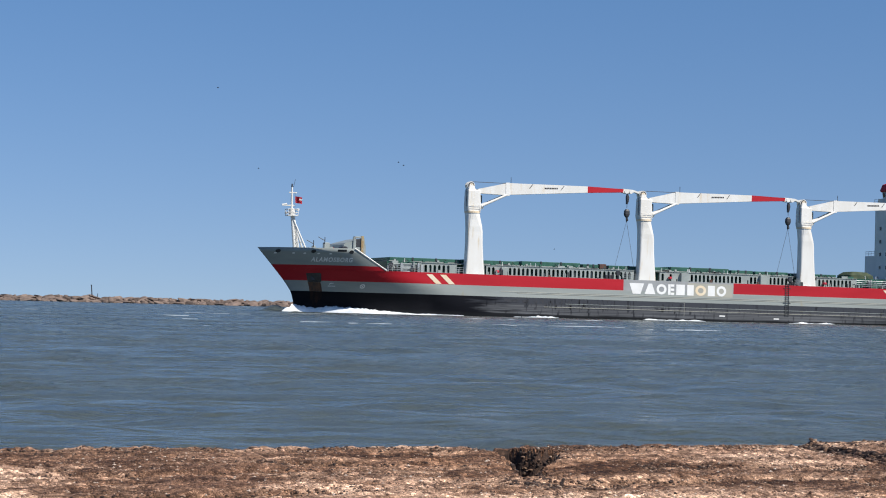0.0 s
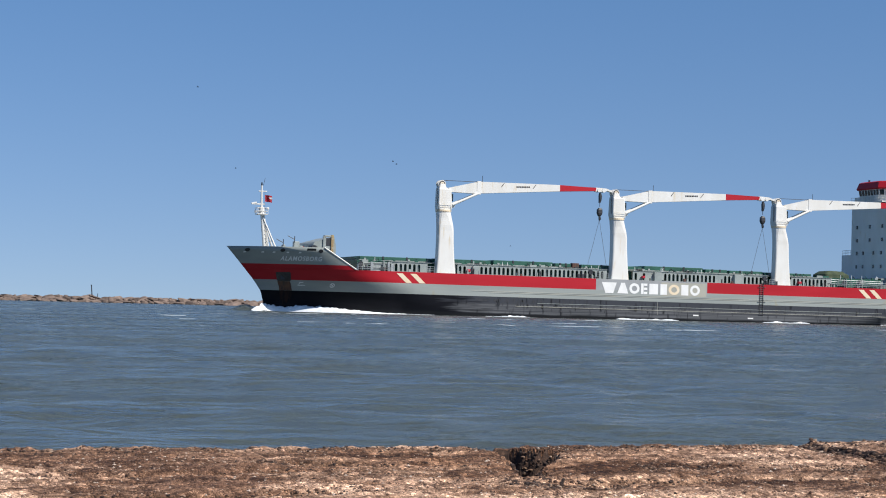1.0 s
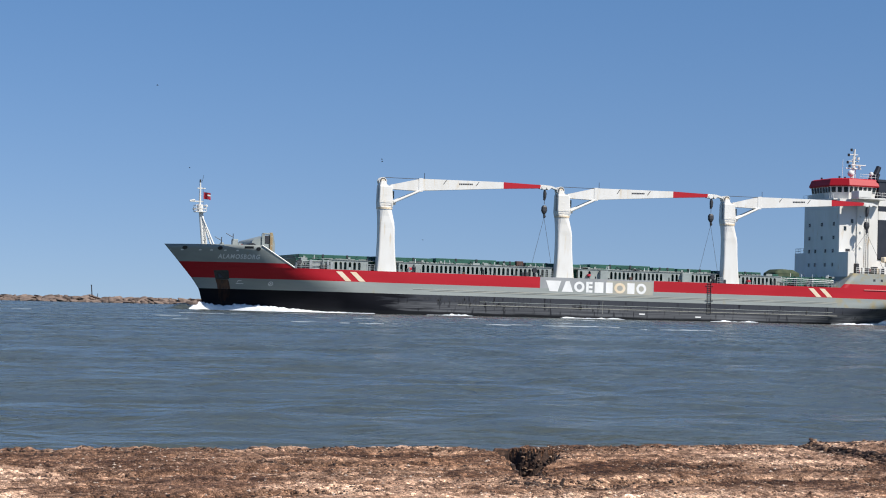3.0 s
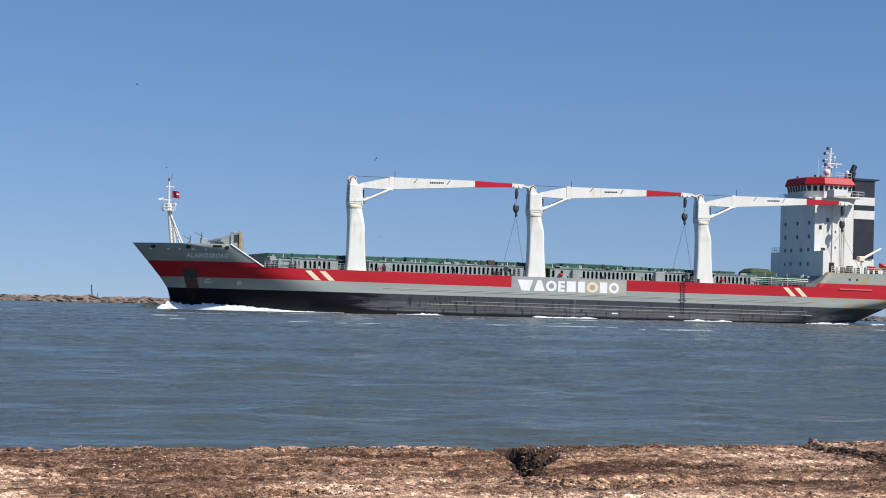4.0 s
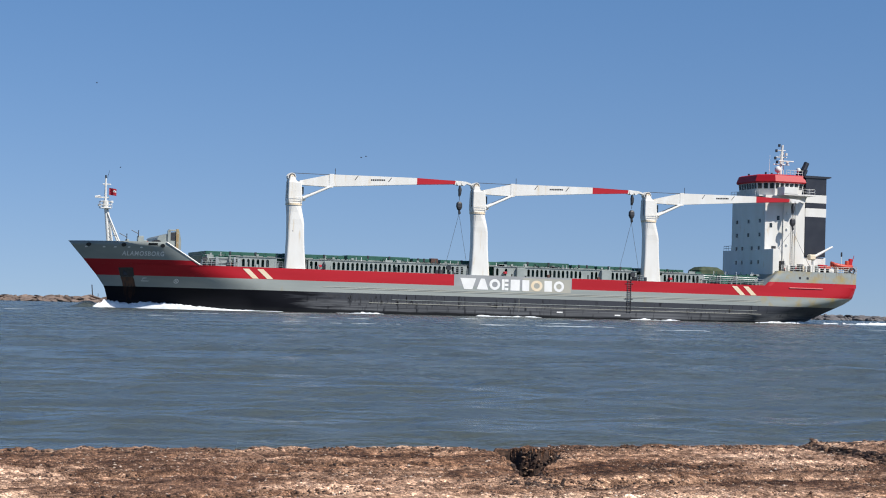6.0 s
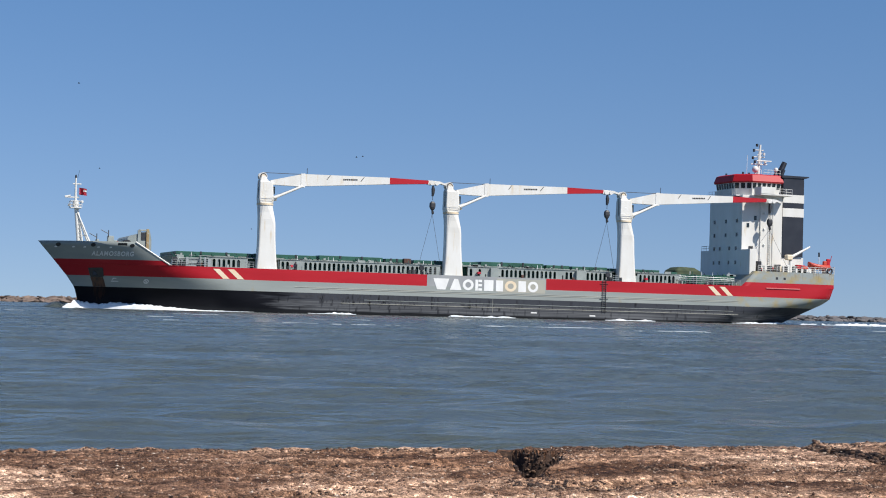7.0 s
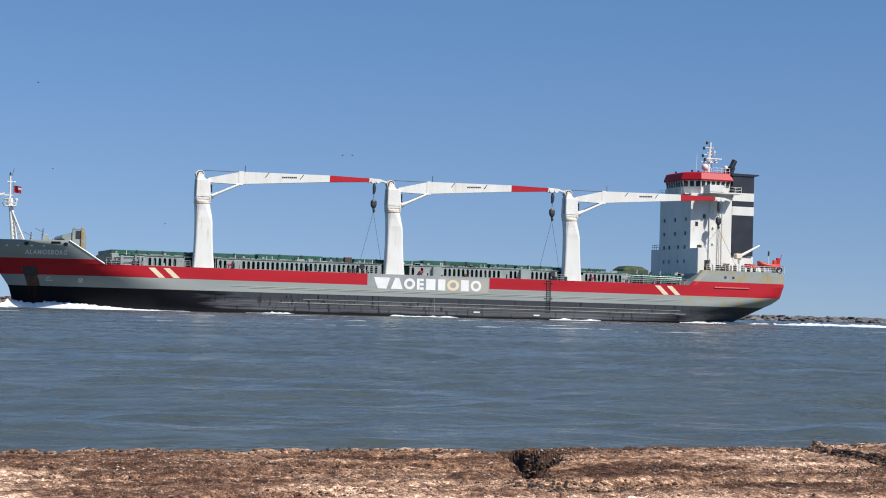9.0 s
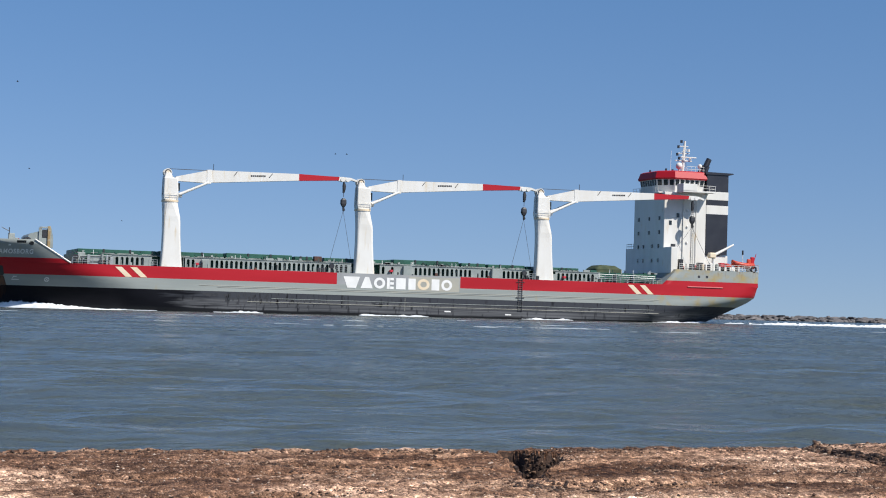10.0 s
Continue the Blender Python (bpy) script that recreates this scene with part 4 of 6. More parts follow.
# owner's sign: plain white shapes on a grey panel
def sign_shapes():
    z0, z1, x = 4.55, 6.42, 64.1
    kinds = ("wedge", "tri", "ring", "bars", "slab", "block", "ring", "block", "ring")
    widths = (3.0, 2.3, 2.15, 1.55, 2.2, 1.75, 2.35, 1.9, 2.1)
    for kind, w in zip(kinds, widths):
        u = lambda a, b: (x + a * w, z0 + b * (z1 - z0))
        if kind == "wedge":
            o = [u(0, 1), u(.95, 1), u(.74, 0), u(.24, 0)]
        elif kind == "tri":
            o = [u(.0, 0), u(.92, 0), u(.62, 1), u(.32, 1)]
        elif kind == "slab":
            o = [u(.08, 0), u(.85, 0), u(.85, 1), u(.08, 1)]
        else:
            o = [u(.08, 0), u(.82, 0), u(.82, 1), u(.08, 1)]
        if kind == "ring":
            n = 20
            bm = bmesh.new()
            rings = []
            for r, out in ((0.46, 0.03), (0.46, -0.02), (0.24, -0.02), (0.24, 0.03)):
                rings.append([on_hull(x + w * (0.46 + r * math.cos(2 * math.pi * i / n)), (z0 + z1) / 2 + (z1 - z0) * r * 1.08 * math.sin(2 * math.pi * i / n), out) for i in range(n)])
            loft(bm, rings + [rings[0]], caps=False)
            part("sign_shape", bm, M_CREAM if 76 < x < 79 else M_SIGN, ship)
        elif kind == "bars":
            hull_patch("sign_shape", [u(.08, 0), u(.4, 0), u(.4, 1), u(.08, 1)], M_SIGN)
            for b in (0, .39, .78):
                hull_patch("sign_shape", [u(.44, b), u(.86, b), u(.86, b + .22), u(.44, b + .22)], M_SIGN)
        else:
            hull_patch("sign_shape", o, M_SIGN)
        x += w
    hull_patch("sign_backing", [(75.6, 4.38), (84.55, 4.38), (84.55, 6.75), (75.6, 6.75)], M_SIGNBACK, "yellowed grey paint behind the sign", 0.012)


M_SIGN = mat("sign_white", (0.80, 0.80, 0.78), (0.72, 0.72, 0.70), 0.8, rough=0.5)
M_SIGNBACK = mat("sign_yellowed", (0.38, 0.37, 0.31), (0.33, 0.33, 0.29), 0.5, rough=0.55)
sign_shapes()


# the ship's name on the bow, following the flare
def bow_name():
    cu = bpy.data.curves.new("name", "FONT")
    cu.body, cu.size, cu.space_character = "ALAMOSBORG", 1.0, 1.2
    cu.offset = 0.028
    tmp = bpy.data.objects.new("tmp", cu)
    me = bpy.data.meshes.new_from_object(tmp)
    bpy.data.objects.remove(tmp)
    bm = bmesh.new()
    bm.from_mesh(me)
    bpy.data.meshes.remove(me)
    bmesh.ops.subdivide_edges(bm, edges=[e for e in bm.edges if e.calc_length() > 0.25], cuts=2)
    bmesh.ops.triangulate(bm, faces=bm.faces)
    xs = [v.co.x for v in bm.verts]
    w = max(xs) - min(xs)
    for v in bm.verts:
        s, z = 7.55 + (v.co.x - min(xs)) / w * 6.2, 8.25 + v.co.y * 1.0
        v.co = on_hull(s, z, 0.05)
    part("bow_lettering", bm, M_SIGN, ship, "white ship's name lettering")


bow_name()

# fairleads in the bulwark, anchor pocket, small marks
for s in (2.6, 7.6, 13.4):
    n = 16
    hull_patch("fairlead", [(s + 0.36 * math.cos(2 * math.pi * i / n), 9.9 + 0.3 * math.sin(2 * math.pi * i / n)) for i in range(n)], M_DARK, "dark oval fairlead")
hull_patch("bulwark_opening", [(11.2, 9.9), (12.6, 9.92), (12.6, 10.3), (11.2, 10.28)], M_DARK, "dark mooring opening in the bulwark")
for s in (2.1, 4.6, 6.2, 8.2, 10.0):
    hull_patch("bulwark_slot", [(s, 9.45), (s + 0.36, 9.45), (s + 0.42, 9.6), (s + 0.3, 9.68), (s + 0.05, 9.66)], M_SIGN, "white lip of a bulwark freeing port")
M_RUNS = mat("rust_runs", (0.13, 0.062, 0.034), (0.06, 0.038, 0.028), 1.2, (2.5, 1, 0.5), 0.8,)
M_RUNDARK = mat("rust_on_black", (0.030, 0.014, 0.010), (0.008, 0.007, 0.008), 1.0, (2.5, 1, 0.4), 0.8, spec=0.15)
pocket = hull_patch("anchor_pocket", [(7.35, 6.28), (9.35, 6.36), (9.55, 6.2), (9.85, 4.98), (9.7, 4.82), (8.0, 4.8), (7.85, 4.95)], M_DARK, "dark recessed anchor pocket", 0.07)
part("anchor", B(8.1, 9.0, -half(8.5, 5.4) - 0.25, -half(8.5, 5.4), 5.0, 5.9, 0.12), M_DARK, pocket, "stowed anchor")
hull_patch("rust_run", [(7.9, 4.8), (9.75, 4.8), (10.0, 4.3), (10.2, 3.7), (10.35, 3.28), (9.9, 3.29), (9.3, 3.3), (8.75, 3.29), (8.45, 3.3), (8.3, 3.9)], M_RUNS, "rust run below the anchor", 0.06)
hull_patch("rust_run", [(8.5, 3.27), (10.35, 3.27), (10.4, 2.4), (10.2, 1.7), (10.0, 2.1), (9.8, 1.0), (9.5, 1.6), (9.25, 0.8), (9.0, 1.9), (8.8, 1.5)], M_RUNDARK, "dark rust run below the anchor", 0.06)
for s, z in ((16.2, 4.3),):
    n = 14
    rings = [[on_hull(s + r * math.cos(2 * math.pi * i / n), z + r * math.sin(2 * math.pi * i / n), o) for i in range(n)] for r, o in ((.38, .03), (.38, -.02), (.28, -.02), (.28, .03))]
    part("thruster_mark", loft(bmesh.new(), rings + [rings[0]], caps=False), M_SIGN, ship, "white ring mark with a cross")
    for d in (-1, 1):
        hull_patch("thruster_mark", [(s - .22, z - d * .2), (s - .14, z - d * .24), (s + .22, z + d * .2), (s + .14, z + d * .24)], M_SIGN)
hull_patch("bulb_mark", [(11.0, 4.15), (12.1, 4.15), (12.1, 4.27), (11.0, 4.27)], M_SIGN)
hull_patch("bulb_mark", [(11.1, 4.27), (11.2, 4.75), (11.75, 4.75), (11.75, 4.65), (11.3, 4.6)], M_SIGN)

# rubbing strakes and seams along the side
for z, s0, s1, m in ((4.18, 40, 122, M_SIGNBACK), (3.95, 43, 121, M_SIGNBACK), (1.75, 48, 122, M_SIGNBACK), (2.35, 52, 121, M_GREY)):
    part("rubbing_strake", B(s0, s1, -HB - 0.05, -HB + 0.02, z - 0.04, z + 0.04, 0.01), m, ship, "long thin steel strake")
M_PINK = mat("faded_red", (0.55, 0.16, 0.15), (0.5, 0.12, 0.12), 0.5, rough=0.5)
part("stern_strake", B(127.6, 134.6, -HB - 0.14, -HB + 0.02, 6.6, 6.8, 0.04), M_PINK, ship, "pale red stern fender bar")
for s in (129.8, 131.4):
    hull_patch("mooring_port", [(s - .22, 8.35), (s + .22, 8.35), (s + .22, 8.75), (s - .22, 8.75)], M_DARK)

# scuffs and tug marks on the faded bottom paint
rng = random.Random(7)
for i in range(84):
    s = rng.choice((rng.uniform(42, 62), rng.uniform(44, 60), rng.uniform(64, 96), rng.uniform(97, 122)))
    h, w = rng.uniform(0.3, 1.15), rng.uniform(0.08, 0.28)
    z = rng.uniform(1.0, 2.9 - h * 0.5)
    o = [(s - w * .5, z), (s + w * .3, z - h * .2), (s + w, z + h * .3), (s + w * .7, z + h), (s - w * .2, z + h * .9)]
    hull_patch("scuff", o, M_DARK, "", 0.012)
for s, z, w in ((42.0, 2.7, 2.6), (44.6, 2.6, 1.2), (69.5, 2.2, 0.9), (70.3, 1.7, 1.5)):
    o = [(s + w * .5 * math.cos(a) * (1 + .3 * math.sin(3 * a)), z + .38 * math.sin(a) * (1 + .3 * math.cos(2 * a))) for a in [2 * math.pi * i / 14 for i in range(14)]]
    hull_patch("scuff", o, M_DARK, "dark rubbed patch", 0.012)

# pilot ladder, draught marks
lad = part("pilot_ladder", B(95.3, 95.36, -HB - 0.12, -HB - 0.06, 1.4, 7.2, 0.01), M_WIRE, ship, "dark rope pilot ladder down the side")
part("ladder_rope", B(95.94, 96.0, -HB - 0.16, -HB - 0.06, 1.4, 7.2, 0.02), M_DARK, lad)
for i in range(15):
    part("rung", B(95.2 - (0.35 if i in (6, 13) else 0), 96.1 + (0.35 if i in (6, 13) else 0), -HB - 0.14, -HB - 0.05, 1.5 + i * 0.38, 1.56 + i * 0.38, 0.01), M_WIRE, lad)
hull_patch("load_line", [(74.92, 0.9), (74.96, 0.9), (74.96, 3.2), (74.92, 3.2)], M_SIGNBACK, "thin white vertical mark")
for s, z in ((82.0, 0.95), (93, 0.7)):
    hull_patch("draught_mark", [(s, z), (s + 1.1, z), (s + 1.1, z + .22), (s, z + .22)], M_SIGN)


# ---- cargo deck: pierced bulwark, coaming, hatch covers ----
def pierced_wall(s0, s1, slots, yo=-8.6):
    """A plate with a row of upright openings: bottom rail, top rail and the posts between."""
    bm = bmesh.new()
    y0, y1 = yo, yo + 0.12
    zb, zt, zz = 7.08, 8.34, 8.6
    box(bm, s0, s1, y0, y1, 6.9, zb)
    box(bm, s0, s1, y0, y1, zt, zz)
    edges = [s0]
    for c in slots:
        edges += [c - 0.23, c + 0.23]
    edges.append(s1)
    for a, b in zip(edges[::2], edges[1::2]):
        if b - a > 0.02:
            box(bm, a, b, y0, y1, zb, zt)
    for c in slots:        # rounded heads of the openings
        for d in (-1, 1):
            v = [bm.verts.new(p) for p in ((c + d * .23, y0 - .004, zt), (c + d * .23, y0 - .004, zt - .18), (c + d * .06, y0 - .004, zt))]
            bm.faces.new(v)
    w = part("pierced_bulwark", bm, M_COAM, ship, "pale grey-green plate with upright openings")
    part("wall_cap", B(s0, s1, y0 - 0.12, y1 + 0.25, zz, zz + 0.08, 0.02), M_COAM, w)
    return w


def run(a, b, step=0.81):
    n = int((b - a) / step)
    return [a + step * (i + 0.5) for i in range(n)]


pierced_wall(26.0, 32.6, run(26.6, 32.0))
pierced_wall(38.0, 66.0, [38.5, 39.3] + run(42.0, 65.6))
pierced_wall(71.0, 98.0, [71.6, 73.2] + run(77.0, 88.0) + run(89.0, 91.0) + run(93.0, 97.6))
pierced_wall(103.0, 111.5, run(103.2, 111.2))
# green like the covers; its dark tone also paints the shade behind the openings
part("coaming", B(20.5, 123.0, -7.3, 7.3, 6.9, 8.75), M_GREEN, ship, "dark green hatch coaming")
# frames of the coaming seen through the openings
for i in range(30):
    s = 21.0 + i * 3.35
    part("coaming_stay", B(s, s + 0.12, -8.3, -7.3, 6.9, 8.6), M_COAM, ship)
# added plate, no known part: blocks the sun so the passage stays dark
part("passage_top", B(25.8, 111.6, -8.48, -7.3, 8.6, 8.66), M_COAM, ship, "added narrow plate that keeps the sun off the side passage")
# thin dark sheet on the deck: the passage's shade put in as colour
part("side_passage", B(19.5, 123.0, -8.25, -7.35, 6.91, 6.96), M_DARK, ship, "dark sheet that paints in the shade of the side passage")
lens = [(20.8, 33.5, 9.45), (33.8, 44.6, 9.5), (44.9, 56.2, 9.62), (56.5, 59.7, 9.5), (61.5, 73.4, 9.45), (73.7, 85.6, 9.62), (85.9, 90.5, 9.45), (90.8, 97.8, 9.4), (98.1, 108.0, 9.3)]
for i, (a, b, zt) in enumerate(lens):
    hc = part("hatch_cover", B(a, b, -7.4, 7.4, 8.76, 8.88, 0.02), M_COAM, ship, "hatch cover with grey edge and green top")
    part("cover_panel", B(a + 0.1, b - 0.1, -7.36, 7.3, 8.88, zt, 0.06), M_GREEN, hc, "dark green cover top")
    for k in range(int((b - a) / 2.6)):
        part("cover_cleat", B(a + 0.8 + k * 2.6, a + 1.2 + k * 2.6, -7.5, -7.36, 8.8, 9.15, 0.02), M_GREEN if k % 3 else M_COAM, hc)
    for k in range(1, 3):
        x = a + (b - a) * k / 3
        part("cover_seam", B(x - 0.15, x + 0.15, -7.45, -7.2, 9.02, zt + 0.05, 0.02), M_DARK, hc)
# deck gear along the side
def gear(name, s, w, h, m, label, y=-9.4, d=0.7, z=6.9):
    return part(name, B(s, s + w, y, y + d, z, z + h, 0.06), m, ship, label)


for s in (38.6, 71.6, 103.2):
    gear("hose_box", s + 1.0, 0.5, 0.4, M_FLAG, "red fire hose box", z=7.4)
    part("box_post", B(s + 1.4, s + 1.6, -9.2, -9.0, 6.9, 7.42), M_COAM, ship)
for s, w, h in ((20.9, 1.0, 1.9), (22.5, 2.5, 1.3), (40.6, 1.2, 1.5), (75.0, 1.5, 1.6), (91.0, 1.9, 1.75), (101.9, 0.9, 1.2)):
    gear("deck_locker", s, w, h, M_COAM, "grey-green deck locker", y=-9.2)
for s in (21.6, 24.0, 59.9, 60.6, 97.0, 99.0):
    gear("bollard", s, 0.5, 0.8, M_DARK, "dark mooring bollard", y=-9.8, d=.5)
for a, b in ((19.8, 26.0), (63.0, 65.5), (97.4, 98.6), (111.5, 122.5), (31.8, 33.2)):
    bm = bmesh.new()
    for z in (7.3, 7.65, 8.0):
        tube(bm, (a, -10.4, z), (b, -10.4, z), 0.035, n=5)
    n = max(2, int((b - a) / 1.4))
    for i in range(n + 1):
        x = a + (b - a) * i / n
        tube(bm, (x, -10.4, 6.9), (x, -10.4, 8.0), 0.04, n=5)
    part("side_rail", bm, M_ALU, ship, "thin steel side rail")
# cradle gear near the second hatch gap
gear("hatch_winch", 60.0, 1.3, 0.9, M_RUST, "rusty brown winch", y=-7.0, d=1.0, z=8.75)
# stowed gangway beside the tower
gw = part("gangway", B(110.2, 121.6, -10.2, -9.3, 7.55, 7.7, 0.03), M_ALU, ship, "galvanised gangway stowed along the rail")
for z in (8.0, 8.35):
    part("gangway_rail", Tb((110.4, -10.2, z), (121.4, -10.2, z - 0.1), 0.06, n=6), M_ALU, gw)
for i in range(9):
    part("gangway_post", Tb((110.5 + i * 1.35, -10.2, 7.65), (110.5 + i * 1.35, -10.2, 8.38), 0.04, n=5), M_ALU, gw)
for s in (111, 116, 121):
    part("gangway_stand", B(s, s + 0.25, -10.1, -9.4, 6.9, 7.55), M_COAM, gw)
# tarpaulin-covered stack on the aft hatch
bm = bmesh.new()
loft(bm, [rrect(114.6, -3.2, 8.75, 2.7, 2.4, .5), rrect(114.6, -3.2, 9.45, 2.6, 2.3, .4), rrect(114.5, -3.2, 10.05, 1.7, 1.6, .4), rrect(114.5, -3.2, 10.12, 1.4, 1.4, .4)])
bmesh.ops.subdivide_edges(bm, edges=bm.edges[:], cuts=1)
for v in bm.verts:
    if v.co.z > 8.8:
        v.co += Vector((noise.noise(v.co * 1.1), noise.noise(v.co * 1.3 + Vector((9, 0, 0))), noise.noise(v.co * 1.2 + Vector((0, 9, 0))))) * 0.08
part("covered_stack", bm, M_TARP, ship, "olive tarpaulin over stacked deck gear")


# ---- forecastle gear ----
def foremast():
    bm = bmesh.new()
    tube(bm, (6.3, 0, 9.4), (5.45, 0, 17.2), 0.34, 0.28, 12)
    m = part("foremast", bm, M_WHITE, ship, "white foremast with platform and lights")
    part("topmast", Tb((5.45, 0, 17.2), (5.4, 0, 21.0), 0.2, 0.13, 10), M_WHITE, m)
    part("mast_lamp", Tb((5.4, 0, 21.0), (5.4, 0, 21.5), 0.16, 0.12, 10), M_DARK, m, "dark mast head lamp")
    part("whip_aerial", Tb((5.7, 0.2, 21.0), (6.0, 0.2, 22.3), 0.03, n=5), M_DARK, m)
    for y in (-1.0, 1.0):
        part("mast_leg", Tb((8.3, y * 1.3, 9.4), (5.7, y * .25, 15.6), 0.17, 0.13, 8), M_WHITE, m)
    for y in (-0.55, 0.55):
        part("mast_leg", Tb((6.9, y, 9.4), (5.9, y * .45, 15.9), 0.13, 0.11, 8), M_WHITE, m)
    for k in range(9):
        part("mast_rung", Tb((6.55 - k * .1, -.5 + k * .03, 10.1 + k * .65), (6.0 - k * .06, -.1, 10.1 + k * .65), 0.045, n=5), M_WHITE, m)
    part("mast_drum", Tb((5.5, 0, 16.15), (5.48, 0, 17.3), 0.52, 0.46, 14), M_WHITE, m)
    part("mast_floodlight", B(6.3, 6.7, -.5, -.15, 16.9, 17.3, 0.05), M_WHITE, m)
    part("mast_floodlight", B(4.2, 4.6, -.5, -.15, 16.3, 16.7, 0.05), M_WHITE, m)
    part("mast_platform", B(4.6, 6.4, -0.9, 0.9, 16.0, 16.15, 0.03), M_WHITE, m)
    bm = bmesh.new()
    for z in (16.6, 17.15):
        for p, q in (((4.6, -.9), (6.4, -.9)), ((4.6, .9), (6.4, .9)), ((4.6, -.9), (4.6, .9)), ((6.4, -.9), (6.4, .9))):
            tube(bm, (*p, z), (*q, z), 0.05, n=5)
    for p in ((4.6, -.9), (6.4, -.9), (4.6, .9), (6.4, .9), (5.5, -.9)):
        tube(bm, (*p, 16.1), (*p, 17.2), 0.05, n=5)
    part("platform_rail", bm, M_WHITE, m)
    part("yard", B(3.7, 6.0, -0.12, 0.12, 17.7, 17.9, 0.03), M_WHITE, m)
    part("horn", Tb((3.7, 0, 17.9), (4.6, 0, 18.0), 0.10, 0.2, 10), M_WHITE, m, "white foghorn")
    part("spreader", B(4.9, 6.3, -0.1, 0.1, 19.9, 20.1, 0.03), M_WHITE, m)
    for i, (a, b) in enumerate(((11.5, 6.9), (13.2, 6.5))):
        part("mast_rung", Tb((6.1 - i * .15, 0, a), (b + .5 - i * .3, -.9 + i * .1, a + .1), 0.07, n=6), M_WHITE, m)
    # flag on a halyard, in stiff folds
    bm = bmesh.new()
    grid = [[bm.verts.new((6.0 + u * 1.2, -0.25 + 0.16 * math.sin(u * 7 + v), 18.25 + v * 1.15 - u * .15)) for u in [i / 8 for i in range(9)]] for v in [j / 4 for j in range(5)]]
    for j in range(4):
        for i in range(8):
            f = bm.faces.new((grid[j][i], grid[j][i + 1], grid[j + 1][i + 1], grid[j + 1][i]))
            f.material_index = 1 if j == 2 and i > 3 else 0
    bmesh.ops.solidify(bm, geom=bm.faces[:], thickness=0.02)
    part("signal_flag", bm, [M_FLAG, M_SIGN], m, "small red and white flag")
    part("halyard", Tb((5.95, -.25, 17.2), (5.9, -.25, 20.2), 0.02, n=4), M_WIRE, m)
    return m


foremast()
fh = part("forecastle_house", prism([(13.3, 9.4), (17.2, 9.4), (17.2, 11.0), (16.9, 12.55), (13.6, 11.6), (13.3, 11.3)], -5.5, 5.5), M_COAM, ship, "pale grey forecastle house with open door")
part("house_door", B(15.45, 16.25, -5.58, -5.5, 11.0, 12.3, 0.03), M_DARK, fh, "dark open doorway")
part("house_frame", B(14.9, 15.4, -5.75, -5.4, 9.4, 12.6, 0.03), M_COAM, fh)
part("house_frame", B(16.3, 16.75, -5.75, -5.2, 9.4, 12.85, 0.03), M_OCHRE, fh, "rust-tinged upright plate")
part("house_top", B(15.1, 16.7, -5.72, -4.9, 12.5, 12.75, 0.03), M_COAM, fh)
wl_ = part("windlass", B(12.4, 13.6, -7.2, -5.0, 9.4, 10.9, 0.2), M_DARK, ship, "dark mooring windlass")
part("windlass_drum", Tb((13.0, -7.4, 10.4), (13.0, -4.8, 10.4), 0.55, n=14), M_DARK, wl_)
for s, y, h, w in ((8.6, -3.0, 1.6, .5), (10.4, -3.6, 2.2, 1.0), (11.4, -3.6, 1.5, .6)):
    v = part("deck_vent", B(s, s + w, y, y + 1.0, 9.4, 9.4 + h, 0.08), M_COAM, ship, "grey forecastle vent")
    if h > 1.5:
        part("davit_post", Tb((s + .1, y, 9.4 + h - .2), (s + .1, y, 9.4 + h + .9), 0.07, n=6), M_DARK, v)
        part("davit_arm", Tb((s + .1, y, 9.4 + h + .3), (s - 1.1, y, 9.4 + h + .9), 0.06, n=6), M_DARK, v)
part("vent_mark", B(11.95, 12.1, -3.66, -3.6, 10.1, 10.8), M_RED, ship)

